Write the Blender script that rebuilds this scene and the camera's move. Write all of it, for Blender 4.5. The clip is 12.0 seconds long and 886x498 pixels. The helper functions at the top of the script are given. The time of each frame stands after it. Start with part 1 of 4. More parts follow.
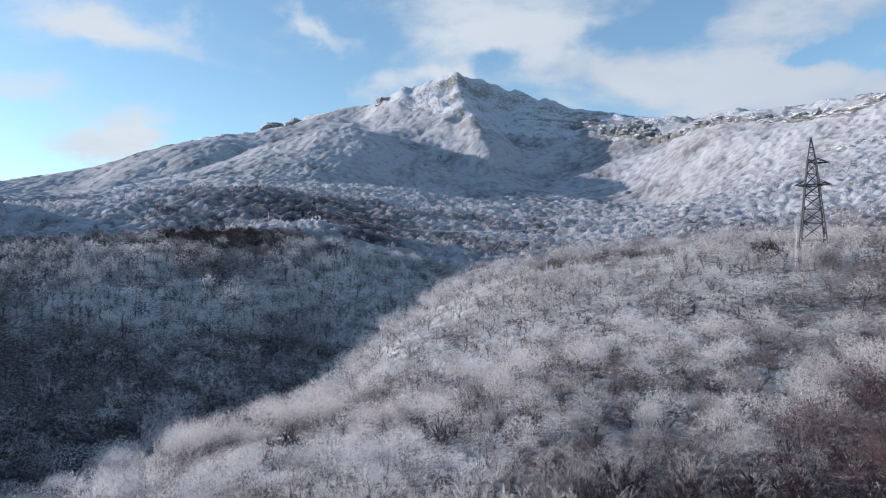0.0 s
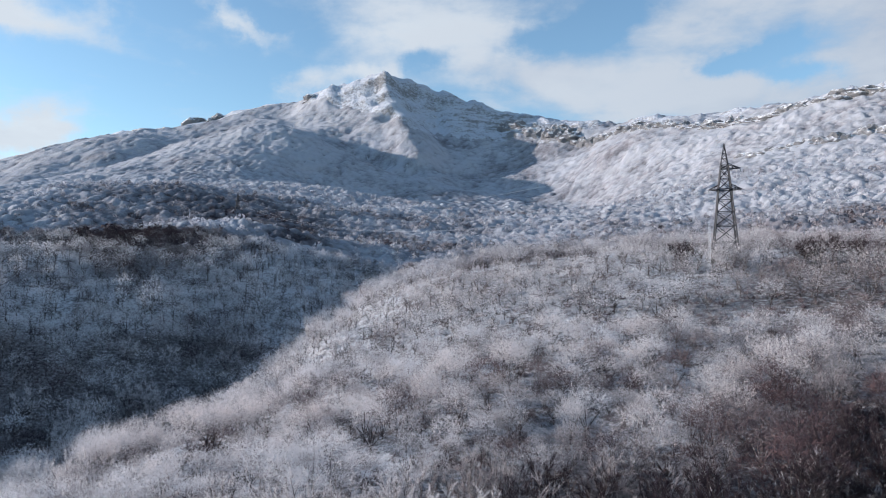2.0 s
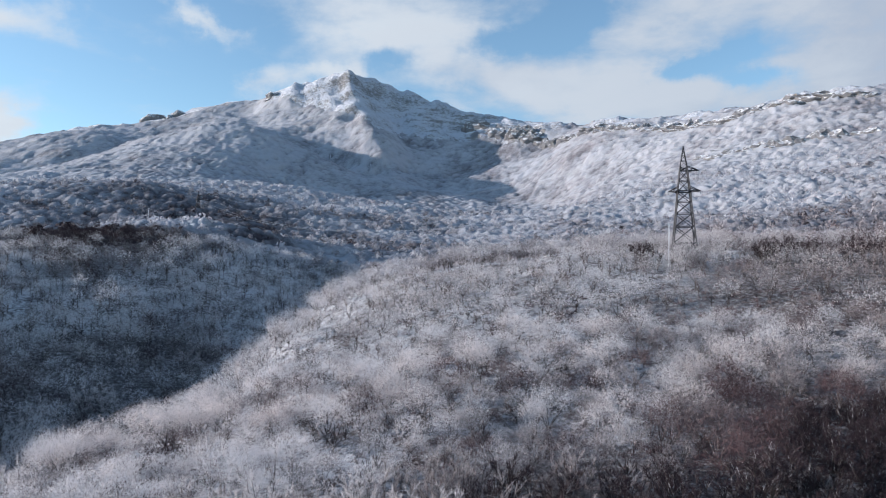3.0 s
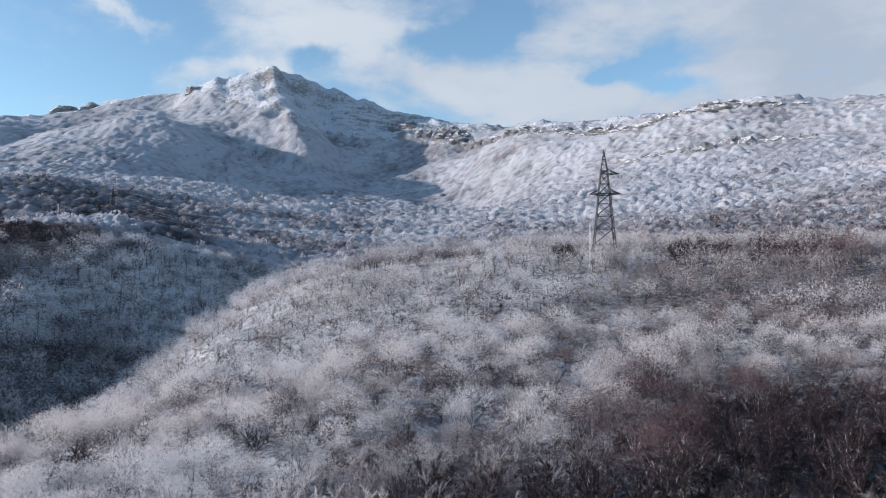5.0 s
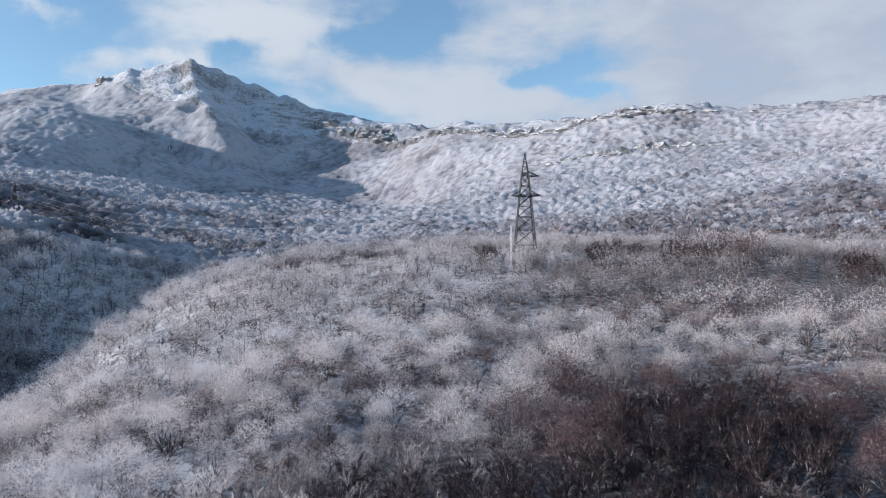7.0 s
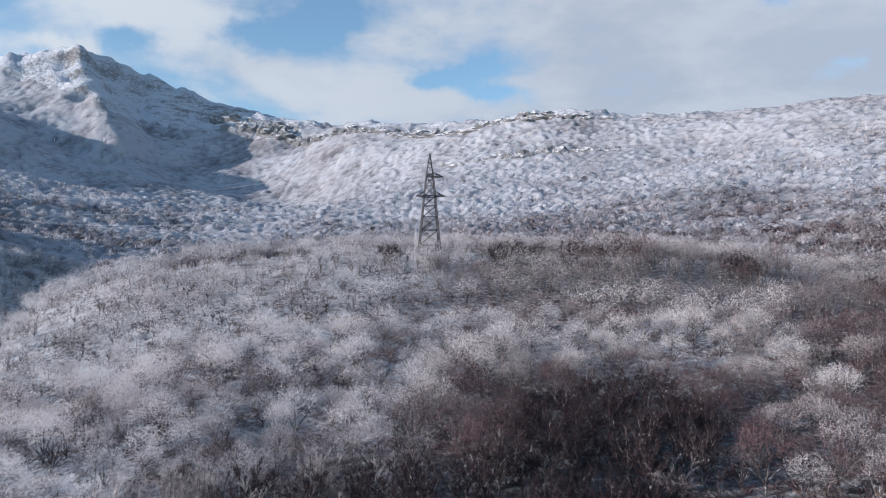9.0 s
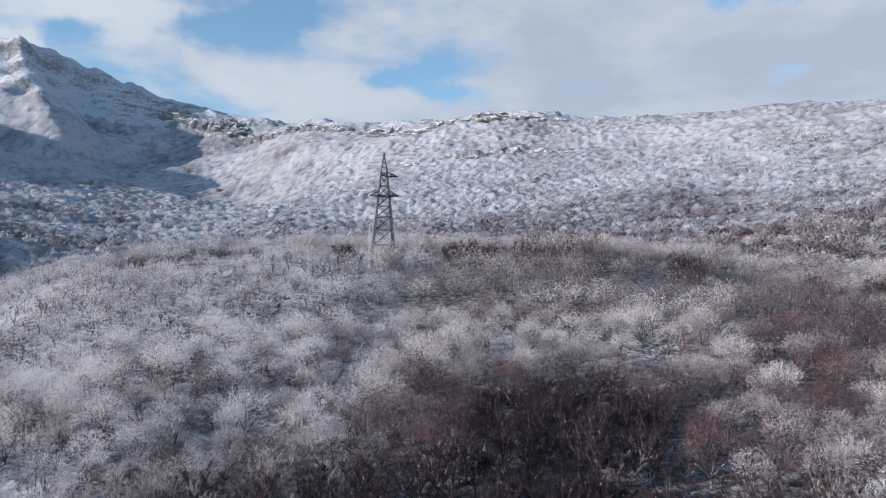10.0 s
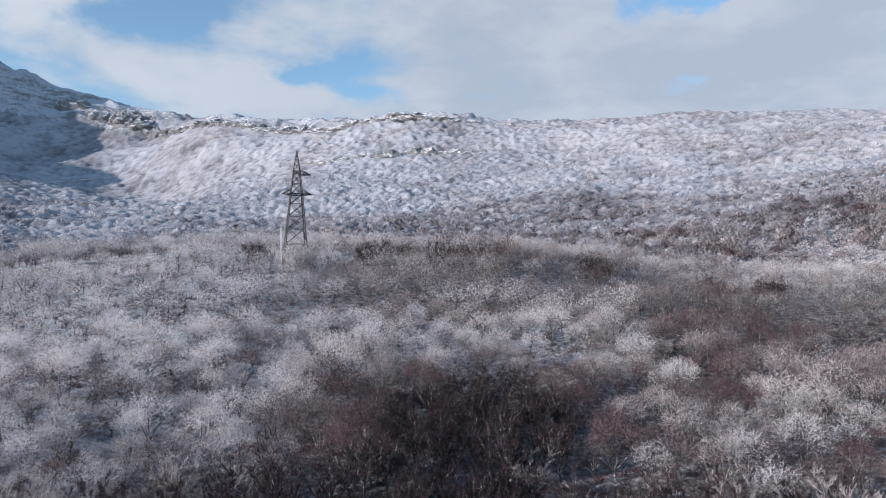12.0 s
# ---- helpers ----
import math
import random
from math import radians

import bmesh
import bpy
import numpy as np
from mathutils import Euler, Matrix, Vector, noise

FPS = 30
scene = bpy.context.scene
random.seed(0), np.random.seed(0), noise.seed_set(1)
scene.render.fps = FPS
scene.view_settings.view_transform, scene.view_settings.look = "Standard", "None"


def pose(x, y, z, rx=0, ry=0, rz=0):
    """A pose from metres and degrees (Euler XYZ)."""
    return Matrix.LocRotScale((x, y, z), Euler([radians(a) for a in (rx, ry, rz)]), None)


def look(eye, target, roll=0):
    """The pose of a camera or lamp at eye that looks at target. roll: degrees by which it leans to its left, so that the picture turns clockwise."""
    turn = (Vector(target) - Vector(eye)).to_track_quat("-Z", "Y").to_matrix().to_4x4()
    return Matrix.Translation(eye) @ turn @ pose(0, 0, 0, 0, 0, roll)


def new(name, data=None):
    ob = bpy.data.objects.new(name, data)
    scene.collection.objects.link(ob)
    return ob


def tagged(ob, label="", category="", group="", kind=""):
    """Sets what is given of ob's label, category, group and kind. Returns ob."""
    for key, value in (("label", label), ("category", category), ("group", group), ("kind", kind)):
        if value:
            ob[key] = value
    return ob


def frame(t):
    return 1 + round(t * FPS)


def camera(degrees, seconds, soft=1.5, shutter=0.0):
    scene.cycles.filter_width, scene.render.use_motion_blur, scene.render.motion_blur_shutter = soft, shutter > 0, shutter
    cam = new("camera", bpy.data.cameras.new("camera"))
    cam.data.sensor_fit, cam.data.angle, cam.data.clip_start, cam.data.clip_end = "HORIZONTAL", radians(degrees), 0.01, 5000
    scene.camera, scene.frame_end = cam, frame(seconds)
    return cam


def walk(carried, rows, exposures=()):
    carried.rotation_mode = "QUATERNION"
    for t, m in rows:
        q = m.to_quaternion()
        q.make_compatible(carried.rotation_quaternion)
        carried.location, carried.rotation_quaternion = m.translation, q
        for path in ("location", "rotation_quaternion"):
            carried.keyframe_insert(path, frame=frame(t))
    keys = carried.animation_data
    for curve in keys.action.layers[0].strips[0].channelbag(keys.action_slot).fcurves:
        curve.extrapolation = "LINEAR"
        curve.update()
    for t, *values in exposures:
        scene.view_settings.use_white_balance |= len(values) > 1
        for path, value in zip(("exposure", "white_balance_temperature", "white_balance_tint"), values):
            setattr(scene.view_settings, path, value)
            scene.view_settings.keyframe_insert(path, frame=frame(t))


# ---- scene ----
# ======== camera: hovering drone that pans to the right ========
EYE_LEVEL = 0.0            # every height below is counted from the drone's eye level
TURN = ((0.0, 0.00), (0.5, 1.46), (1.0, 2.93), (1.5, 4.37), (2.0, 5.81), (2.5, 7.26), (3.0, 8.71), (4.0, 11.66),
        (5.0, 14.63), (5.5, 16.17), (6.0, 17.69), (6.5, 19.22), (7.0, 20.81), (8.0, 24.55), (9.0, 28.45),
        (9.5, 30.32), (10.0, 32.12), (10.5, 33.85), (11.0, 35.58), (11.5, 37.30), (12.0, 39.01))
cam = camera(63.66, 12.0, soft=1.05)
rows = []
for t, bearing in TURN:
    s = t / 12.0
    level = pose(0.38 * s, -0.70 * s, EYE_LEVEL + 0.46 * s, 90 + 2.69 + 0.046 * s, 0, -bearing)
    rows.append((t, level @ pose(0, 0, 0, 0, 0, 0.20 + 0.07 * s)))
walk(cam, rows, [(0.0, 0.36, 6450, 15.0), (12.0, 0.32, 6450, 16.5)])

# ======== daylight: low winter sun, broken cloud ========
SUN_BEARING, SUN_HEIGHT = -80.0, 13.0
to_sun = Vector((math.sin(radians(SUN_BEARING)) * math.cos(radians(SUN_HEIGHT)),
                 math.cos(radians(SUN_BEARING)) * math.cos(radians(SUN_HEIGHT)), math.sin(radians(SUN_HEIGHT))))
sun_data = bpy.data.lights.new("sun", "SUN")
sun_data.energy, sun_data.angle, sun_data.color = 5.0, radians(0.8), (1.0, 0.93, 0.86)
sun = new("sun", sun_data)
sun.matrix_world = look((0, 0, 400), Vector((0, 0, 400)) - to_sun)


class Nodes:
    """Short way to wire shader nodes."""

    def __init__(self, tree):
        self.tree = tree

    def add(self, kind, **given):
        node = self.tree.nodes.new(kind)
        for key, value in given.items():
            setattr(node, key, value)
        return node

    def put(self, socket, value):
        if isinstance(value, bpy.types.NodeSocket):
            self.tree.links.new(value, socket)
        else:
            socket.default_value = value

    def math(self, op, a, b=0.0, c=0.0, clamp=False):
        node = self.add("ShaderNodeMath", operation=op, use_clamp=clamp)
        for socket, value in zip(node.inputs, (a, b, c)):
            self.put(socket, value)
        return node.outputs[0]

    def vec(self, op, a, b=(0, 0, 0)):
        node = self.add("ShaderNodeVectorMath", operation=op)
        self.put(node.inputs[0], a)
        self.put(node.inputs[1], b)
        return node.outputs[0]

    def noise(self, vector, scale, detail=4.0, rough=0.55, warp=0.0):
        node = self.add("ShaderNodeTexNoise")
        self.put(node.inputs["Vector"], vector)
        node.inputs["Scale"].default_value = scale
        node.inputs["Detail"].default_value = detail
        node.inputs["Roughness"].default_value = rough
        node.inputs["Distortion"].default_value = warp
        return node.outputs[0]

    def ramp(self, value, low, high, a=0.0, b=1.0):
        node = self.add("ShaderNodeMapRange", interpolation_type="SMOOTHSTEP")
        for socket, v in zip(node.inputs, (value, low, high, a, b)):
            self.put(socket, v)
        return node.outputs[0]

    def mix(self, factor, a, b):
        node = self.add("ShaderNodeMix", data_type="RGBA")
        self.put(node.inputs[0], factor)
        for socket, v in ((node.inputs[6], a), (node.inputs[7], b)):
            self.put(socket, (*v, 1.0) if isinstance(v, tuple) and len(v) == 3 else v)
        return node.outputs[2]


world = bpy.data.worlds.new("winter_sky")
world.use_nodes = True
scene.world = world
world.node_tree.nodes.clear()
W = Nodes(world.node_tree)
sky = W.add("ShaderNodeTexSky", sky_type="NISHITA", sun_disc=False, sun_elevation=radians(SUN_HEIGHT),
            sun_rotation=radians(SUN_BEARING), altitude=700.0, air_density=1.0, dust_density=0.5, ozone_density=1.6)
ray = W.add("ShaderNodeTexCoord").outputs["Generated"]
split = W.add("ShaderNodeSeparateXYZ")
W.put(split.inputs[0], ray)
sx, sy, sz = split.outputs
bearing_node = W.math("MULTIPLY", W.math("ARCTAN2", sx, sy), 180 / math.pi)
height_node = W.math("MULTIPLY", W.math("ARCSINE", sz), 180 / math.pi)
# wisps: noise on a flat cloud deck seen from below
comb = W.add("ShaderNodeCombineXYZ")
lift = W.math("ADD", W.math("MAXIMUM", sz, 0.0), 0.16)
W.put(comb.inputs[0], W.math("DIVIDE", sx, lift))
W.put(comb.inputs[1], W.math("DIVIDE", sy, lift))
wisp = W.noise(comb.outputs[0], 1.5, 7.0, 0.55, 0.35)
fine = W.noise(comb.outputs[0], 6.0, 7.0, 0.62, 0.3)
billow = W.math("ADD", W.math("MULTIPLY", wisp, 0.75), W.math("MULTIPLY", fine, 0.25))


# ragged edges for the banks
stir = W.add("ShaderNodeTexNoise")
W.put(stir.inputs["Vector"], ray)
stir.inputs["Scale"].default_value, stir.inputs["Detail"].default_value, stir.inputs["Roughness"].default_value = 9.0, 6.0, 0.62
stirred = W.add("ShaderNodeSeparateColor")
W.put(stirred.inputs[0], stir.outputs["Color"])
bearing_ragged = W.math("ADD", bearing_node, W.math("MULTIPLY", W.math("SUBTRACT", stirred.outputs[0], 0.5), 11.0))
height_ragged = W.math("ADD", height_node, W.math("MULTIPLY", W.math("SUBTRACT", stirred.outputs[1], 0.5), 4.5))


def bank(bearing, height, width, tall, lean, amount):
    """A soft oval of more (or less) cloud; lean in degrees, rising to the right."""
    c, s = math.cos(radians(lean)), math.sin(radians(lean))
    u = W.math("SUBTRACT", bearing_ragged, bearing)
    v = W.math("SUBTRACT", height_ragged, height)
    a = W.math("ADD", W.math("MULTIPLY", u, c / width), W.math("MULTIPLY", v, s / width))
    b = W.math("ADD", W.math("MULTIPLY", u, -s / tall), W.math("MULTIPLY", v, c / tall))
    d = W.math("ADD", W.math("MULTIPLY", a, a), W.math("MULTIPLY", b, b))
    return W.math("MULTIPLY", W.math("EXPONENT", W.math("MULTIPLY", d, -1.0)), amount)


cover = W.math("ADD", W.ramp(bearing_node, -22.0, 26.0, -0.24, 0.16), W.ramp(bearing_node, 31.0, 42.0, 0.0, 0.42))
for oval in ((-27, 18.0, 6.5, 1.3, -4, 0.62), (-20.5, 19.5, 2.0, 1.2, 30, 0.30), (-31, 13.4, 3, 1.1, 0, 0.35),
             (-25, 10.4, 4.5, 1.3, 6, 0.80), (-10.5, 19.4, 2.6, 0.9, -35, 0.45), (-5.5, 14.8, 2.2, 1.1, 10, 0.40),
             (3, 20.5, 8.0, 2.6, -6, 0.40), (0.5, 16.6, 3.6, 0.8, 8, 0.45), (12, 16.8, 7.0, 2.0, -12, 0.40), (24, 14.4, 9.0, 1.4, -6, 0.32),
             (4.8, 17.6, 2.4, 0.8, 15, -0.45), (16.5, 19.6, 5.0, 1.3, 12, -0.62), (29, 16.4, 4.4, 0.9, 12, -0.70), (32.5, 15.4, 2.4, 0.8, -10, -0.45),
             (57.4, 21.0, 3.6, 1.4, 5, -1.35), (57.5, 14.7, 2.2, 0.7, 5, -0.26), (24, 19.0, 5, 1.3, 20, 0.12), (66, 15.5, 9, 3.0, 0, 0.30)):
    cover = W.math("ADD", cover, bank(*oval))
cloud = W.ramp(W.math("ADD", W.math("MULTIPLY", W.math("SUBTRACT", billow, 0.5), 2.3), cover), -0.15, 0.50)
# the cloud lies over the mountains; overhead and behind the sky is clear
aside = W.math("ABSOLUTE", W.math("SUBTRACT", bearing_node, 15.0))
cloud = W.math("MULTIPLY", cloud, W.math("MULTIPLY", W.ramp(height_node, 24.0, 40.0, 1.0, 0.20), W.ramp(aside, 75.0, 120.0, 1.0, 0.30)))
veil = W.ramp(bearing_node, -10.0, 45.0, 0.0, 1.0)
cloud_tone = W.mix(veil, (0.82, 0.93, 0.98), (0.49, 0.59, 0.70))
cloud_tone = W.mix(W.ramp(wisp, 0.62, 0.36, 0.0, 0.45), cloud_tone, (0.50, 0.57, 0.67))
cloud_tone = W.mix(W.ramp(billow, 0.44, 0.62, 0.0, 0.55), cloud_tone, (0.70, 0.78, 0.84))
blue = W.add("ShaderNodeBackground")
tint = W.add("ShaderNodeMix", data_type="RGBA", blend_type="MULTIPLY")
tint.inputs[0].default_value = 1.0
W.put(tint.inputs[6], sky.outputs[0])
tint.inputs[7].default_value = (0.90, 1.06, 1.06, 1.0)
W.put(blue.inputs[0], tint.outputs[2])
blue.inputs[1].default_value = 0.165
white = W.add("ShaderNodeBackground")
W.put(white.inputs[0], cloud_tone)
white.inputs[1].default_value = 0.70
both = W.add("ShaderNodeMixShader")
W.put(both.inputs[0], W.math("MULTIPLY", cloud, 0.95))
W.put(both.inputs[1], blue.outputs[0])
W.put(both.inputs[2], white.outputs[0])
W.put(W.add("ShaderNodeOutputWorld").inputs[0], both.outputs[0])


# ======== materials ========
def material(name):
    m = bpy.data.materials.new(name)
    m.use_nodes = True
    n = Nodes(m.node_tree)
    shader = m.node_tree.nodes["Principled BSDF"]
    return m, n, shader


def simple(name, colour, rough, metal=0.0, spread=0.25, scale=4.0):
    m, n, shader = material(name)
    where = n.add("ShaderNodeTexCoord").outputs["Object"]
    grain = n.noise(where, scale, 6.0, 0.6)
    dark = tuple(c * (1 - spread) for c in colour)
    light = tuple(min(1.0, c * (1 + spread)) for c in colour)
    n.put(shader.inputs["Base Color"], n.mix(grain, dark, light))
    shader.inputs["Roughness"].default_value, shader.inputs["Metallic"].default_value = rough, metal
    return m


def twig_material(name="frosted_twigs", glow_share=0.42, blotch_size=0.9, patchy=0.55, rough_size=0.0, ice=(1.0, 1.0, 1.0)):
    """Bare twigs, from brown bark to thick hoar frost by the tree's own frost value."""
    m, n, shader = material(name)
    frost = n.add("ShaderNodeAttribute", attribute_name="frost").outputs["Fac"]
    tone = n.add("ShaderNodeAttribute", attribute_name="tone").outputs["Fac"]
    where = n.add("ShaderNodeNewGeometry").outputs["Position"]
    blotch = n.noise(where, blotch_size, 3.0)
    bark = n.mix(tone, (0.032, 0.022, 0.028), (0.112, 0.070, 0.074))
    amount = n.ramp(n.math("ADD", frost, n.math("MULTIPLY", n.math("SUBTRACT", blotch, 0.5), patchy)), 0.05, 1.0)
    colour = n.mix(amount, bark, n.mix(tone, tuple(a * b for a, b in zip(ice, (0.72, 0.72, 0.75))), tuple(a * b for a, b in zip(ice, (0.76, 0.70, 0.69)))))
    n.put(shader.inputs["Base Color"], colour)
    shader.inputs["Roughness"].default_value = 0.85
    shader.inputs["Specular IOR Level"].default_value = 0.2
    if rough_size:
        bump = n.add("ShaderNodeBump")
        bump.inputs["Strength"].default_value, bump.inputs["Distance"].default_value = 1.0, rough_size
        n.put(bump.inputs["Height"], n.math("ADD", n.noise(where, 0.55, 5.0, 0.7), n.math("MULTIPLY", n.noise(where, 0.16, 3.0), 1.5)))
        n.put(shader.inputs["Normal"], bump.outputs[0])
    # light glows through the ice crystals
    glow = n.add("ShaderNodeBsdfTranslucent")
    n.put(glow.inputs[0], colour)
    both = n.add("ShaderNodeMixShader")
    n.put(both.inputs[0], n.math("MULTIPLY", amount, glow_share))
    n.put(both.inputs[1], shader.outputs[0])
    n.put(both.inputs[2], glow.outputs[0])
    n.put(m.node_tree.nodes["Material Output"].inputs[0], both.outputs[0])
    return m


def bark_material():
    m, n, shader = material("bark")
    where = n.add("ShaderNodeNewGeometry").outputs["Position"]
    snow = n.ramp(n.noise(where, 1.3, 4.0), 0.5, 0.66)
    grain = n.noise(where, 9.0, 4.0)
    bark = n.mix(grain, (0.035, 0.027, 0.028), (0.105, 0.084, 0.078))
    n.put(shader.inputs["Base Color"], n.mix(n.math("MULTIPLY", snow, 0.45), bark, (0.70, 0.72, 0.76)))
    shader.inputs["Roughness"].default_value = 0.9
    return m


def ground_material():
    """Snow over leaf litter in the woods, snow over layered limestone on the mountain."""
    m, n, shader = material("snowy_ground")
    geo = n.add("ShaderNodeNewGeometry")
    where, normal = geo.outputs["Position"], geo.outputs["Normal"]
    parts = n.add("ShaderNodeSeparateXYZ")
    n.put(parts.inputs[0], normal)
    steep = parts.outputs[2]
    rock_zone = n.add("ShaderNodeAttribute", attribute_name="rock").outputs["Fac"]
    big = n.noise(where, 0.02, 6.0, 0.6)
    mid = n.noise(where, 0.11, 6.0, 0.65)
    small = n.noise(where, 0.8, 6.0, 0.7)
    litter = n.mix(small, (0.045, 0.036, 0.037), (0.14, 0.115, 0.112))
    snow = n.mix(mid, (0.70, 0.73, 0.78), (0.82, 0.83, 0.85))
    bare = n.ramp(n.math("ADD", n.math("MULTIPLY", small, 0.6), n.math("MULTIPLY", mid, 0.4)), 0.40, 0.60)
    place = n.add("ShaderNodeSeparateXYZ")
    n.put(place.inputs[0], where)
    bare = n.math("MULTIPLY", bare, n.ramp(place.outputs[2], 40.0, 260.0, 1.0, 0.35))  # the snow lies deeper higher up
    thin = n.add("ShaderNodeAttribute", attribute_name="bare").outputs["Fac"]  # little snow where the woods carry little frost; shade is painted in here too
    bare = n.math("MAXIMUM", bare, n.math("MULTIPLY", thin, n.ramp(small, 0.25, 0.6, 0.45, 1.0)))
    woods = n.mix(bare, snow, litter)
    squash = n.vec("MULTIPLY", where, (0.012, 0.012, 0.11))
    strata = n.noise(squash, 1.0, 7.0, 0.7, 0.4)
    stone = n.mix(small, (0.12, 0.12, 0.13), (0.32, 0.31, 0.31))
    cliff = n.math("ADD", n.math("MULTIPLY", n.math("SUBTRACT", 0.90, steep), 2.3),
                   n.math("MULTIPLY", n.math("SUBTRACT", strata, 0.5), n.ramp(n.add("ShaderNodeAttribute", attribute_name="layered").outputs["Fac"], 0.0, 0.8, 0.15, 1.8)))
    cliff = n.math("ADD", cliff, n.math("MULTIPLY", n.math("SUBTRACT", mid, 0.5), 1.7))
    cliff = n.math("ADD", cliff, n.math("MULTIPLY", n.math("SUBTRACT", small, 0.5), 1.4))
    layered = n.add("ShaderNodeAttribute", attribute_name="layered").outputs["Fac"]
    cliff = n.math("ADD", cliff, n.math("MULTIPLY", layered, 0.26))
    rime = n.mix(small, (0.40, 0.43, 0.49), (0.64, 0.67, 0.73))  # thin wind-blown snow over rock
    upper = n.mix(n.ramp(cliff, 0.26, 0.80), rime, stone)
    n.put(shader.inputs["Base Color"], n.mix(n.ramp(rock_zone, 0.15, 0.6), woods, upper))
    shader.inputs["Roughness"].default_value = 0.8
    shader.inputs["Specular IOR Level"].default_value = 0.25
    bump = n.add("ShaderNodeBump")
    bump.inputs["Strength"].default_value, bump.inputs["Distance"].default_value = 0.8, 4.0
    n.put(bump.inputs["Height"], n.math("ADD", n.math("ADD", n.math("MULTIPLY", mid, 1.5), n.math("MULTIPLY", small, 0.35)), n.math("MULTIPLY", big, 5.0)))
    n.put(shader.inputs["Normal"], bump.outputs[0])
    return m


GROUND, TWIG, BARK = ground_material(), twig_material(), bark_material()
FAR_TWIG = twig_material("frosted_far_woods", 0.40, 0.05, 0.35, 0.0, (0.80, 0.81, 0.84))
CANOPY = twig_material("frosted_canopy", 0.18, 0.22, 0.42, 0.8, (0.67, 0.70, 0.74))  # twigs and frost blend to grey from afar
STEEL = simple("weathered_steel", (0.022, 0.024, 0.031), 0.65, 0.1)
RIME = simple("rime_on_steel", (0.66, 0.68, 0.72), 0.8, 0.0, 0.12)
WIRE = simple("frosted_cable", (0.42, 0.44, 0.48), 0.7, 0.0, 0.15)
GLASS = simple("glass_insulator", (0.20, 0.26, 0.27), 0.25)
CONCRETE = simple("concrete", (0.40, 0.40, 0.39), 0.85)


# ======== the lie of the land ========
def lattice(ix, iy, seed):
    h = (ix.astype(np.int64) * 374761393 + iy.astype(np.int64) * 668265263 + seed * 1442695041) & 0xFFFFFFFF
    h = ((h ^ (h >> 13)) * 1274126177) & 0xFFFFFFFF
    return ((h ^ (h >> 16)) & 0xFFFF) / 65535.0


def value_noise(x, y, seed):
    ix, iy = np.floor(x), np.floor(y)
    fx, fy = x - ix, y - iy
    fx, fy = fx * fx * (3 - 2 * fx), fy * fy * (3 - 2 * fy)
    a, b = lattice(ix, iy, seed), lattice(ix + 1, iy, seed)
    c, d = lattice(ix, iy + 1, seed), lattice(ix + 1, iy + 1, seed)
    return (a + (b - a) * fx) * (1 - fy) + (c + (d - c) * fx) * fy


def fbm(x, y, size, octaves, seed, ridged=False):
    """Layered noise of about -1 to 1 with features of that size in metres."""
    total, weight, norm = 0.0, 1.0, 0.0
    for k in range(octaves):
        v = value_noise(x / size + 17.3 * k, y / size - 9.1 * k, seed + k) * 2 - 1
        total = total + weight * (1 - 2 * np.abs(v) if ridged else v)
        norm += weight
        weight, size = weight * 0.52, size * 0.5
    return total / norm


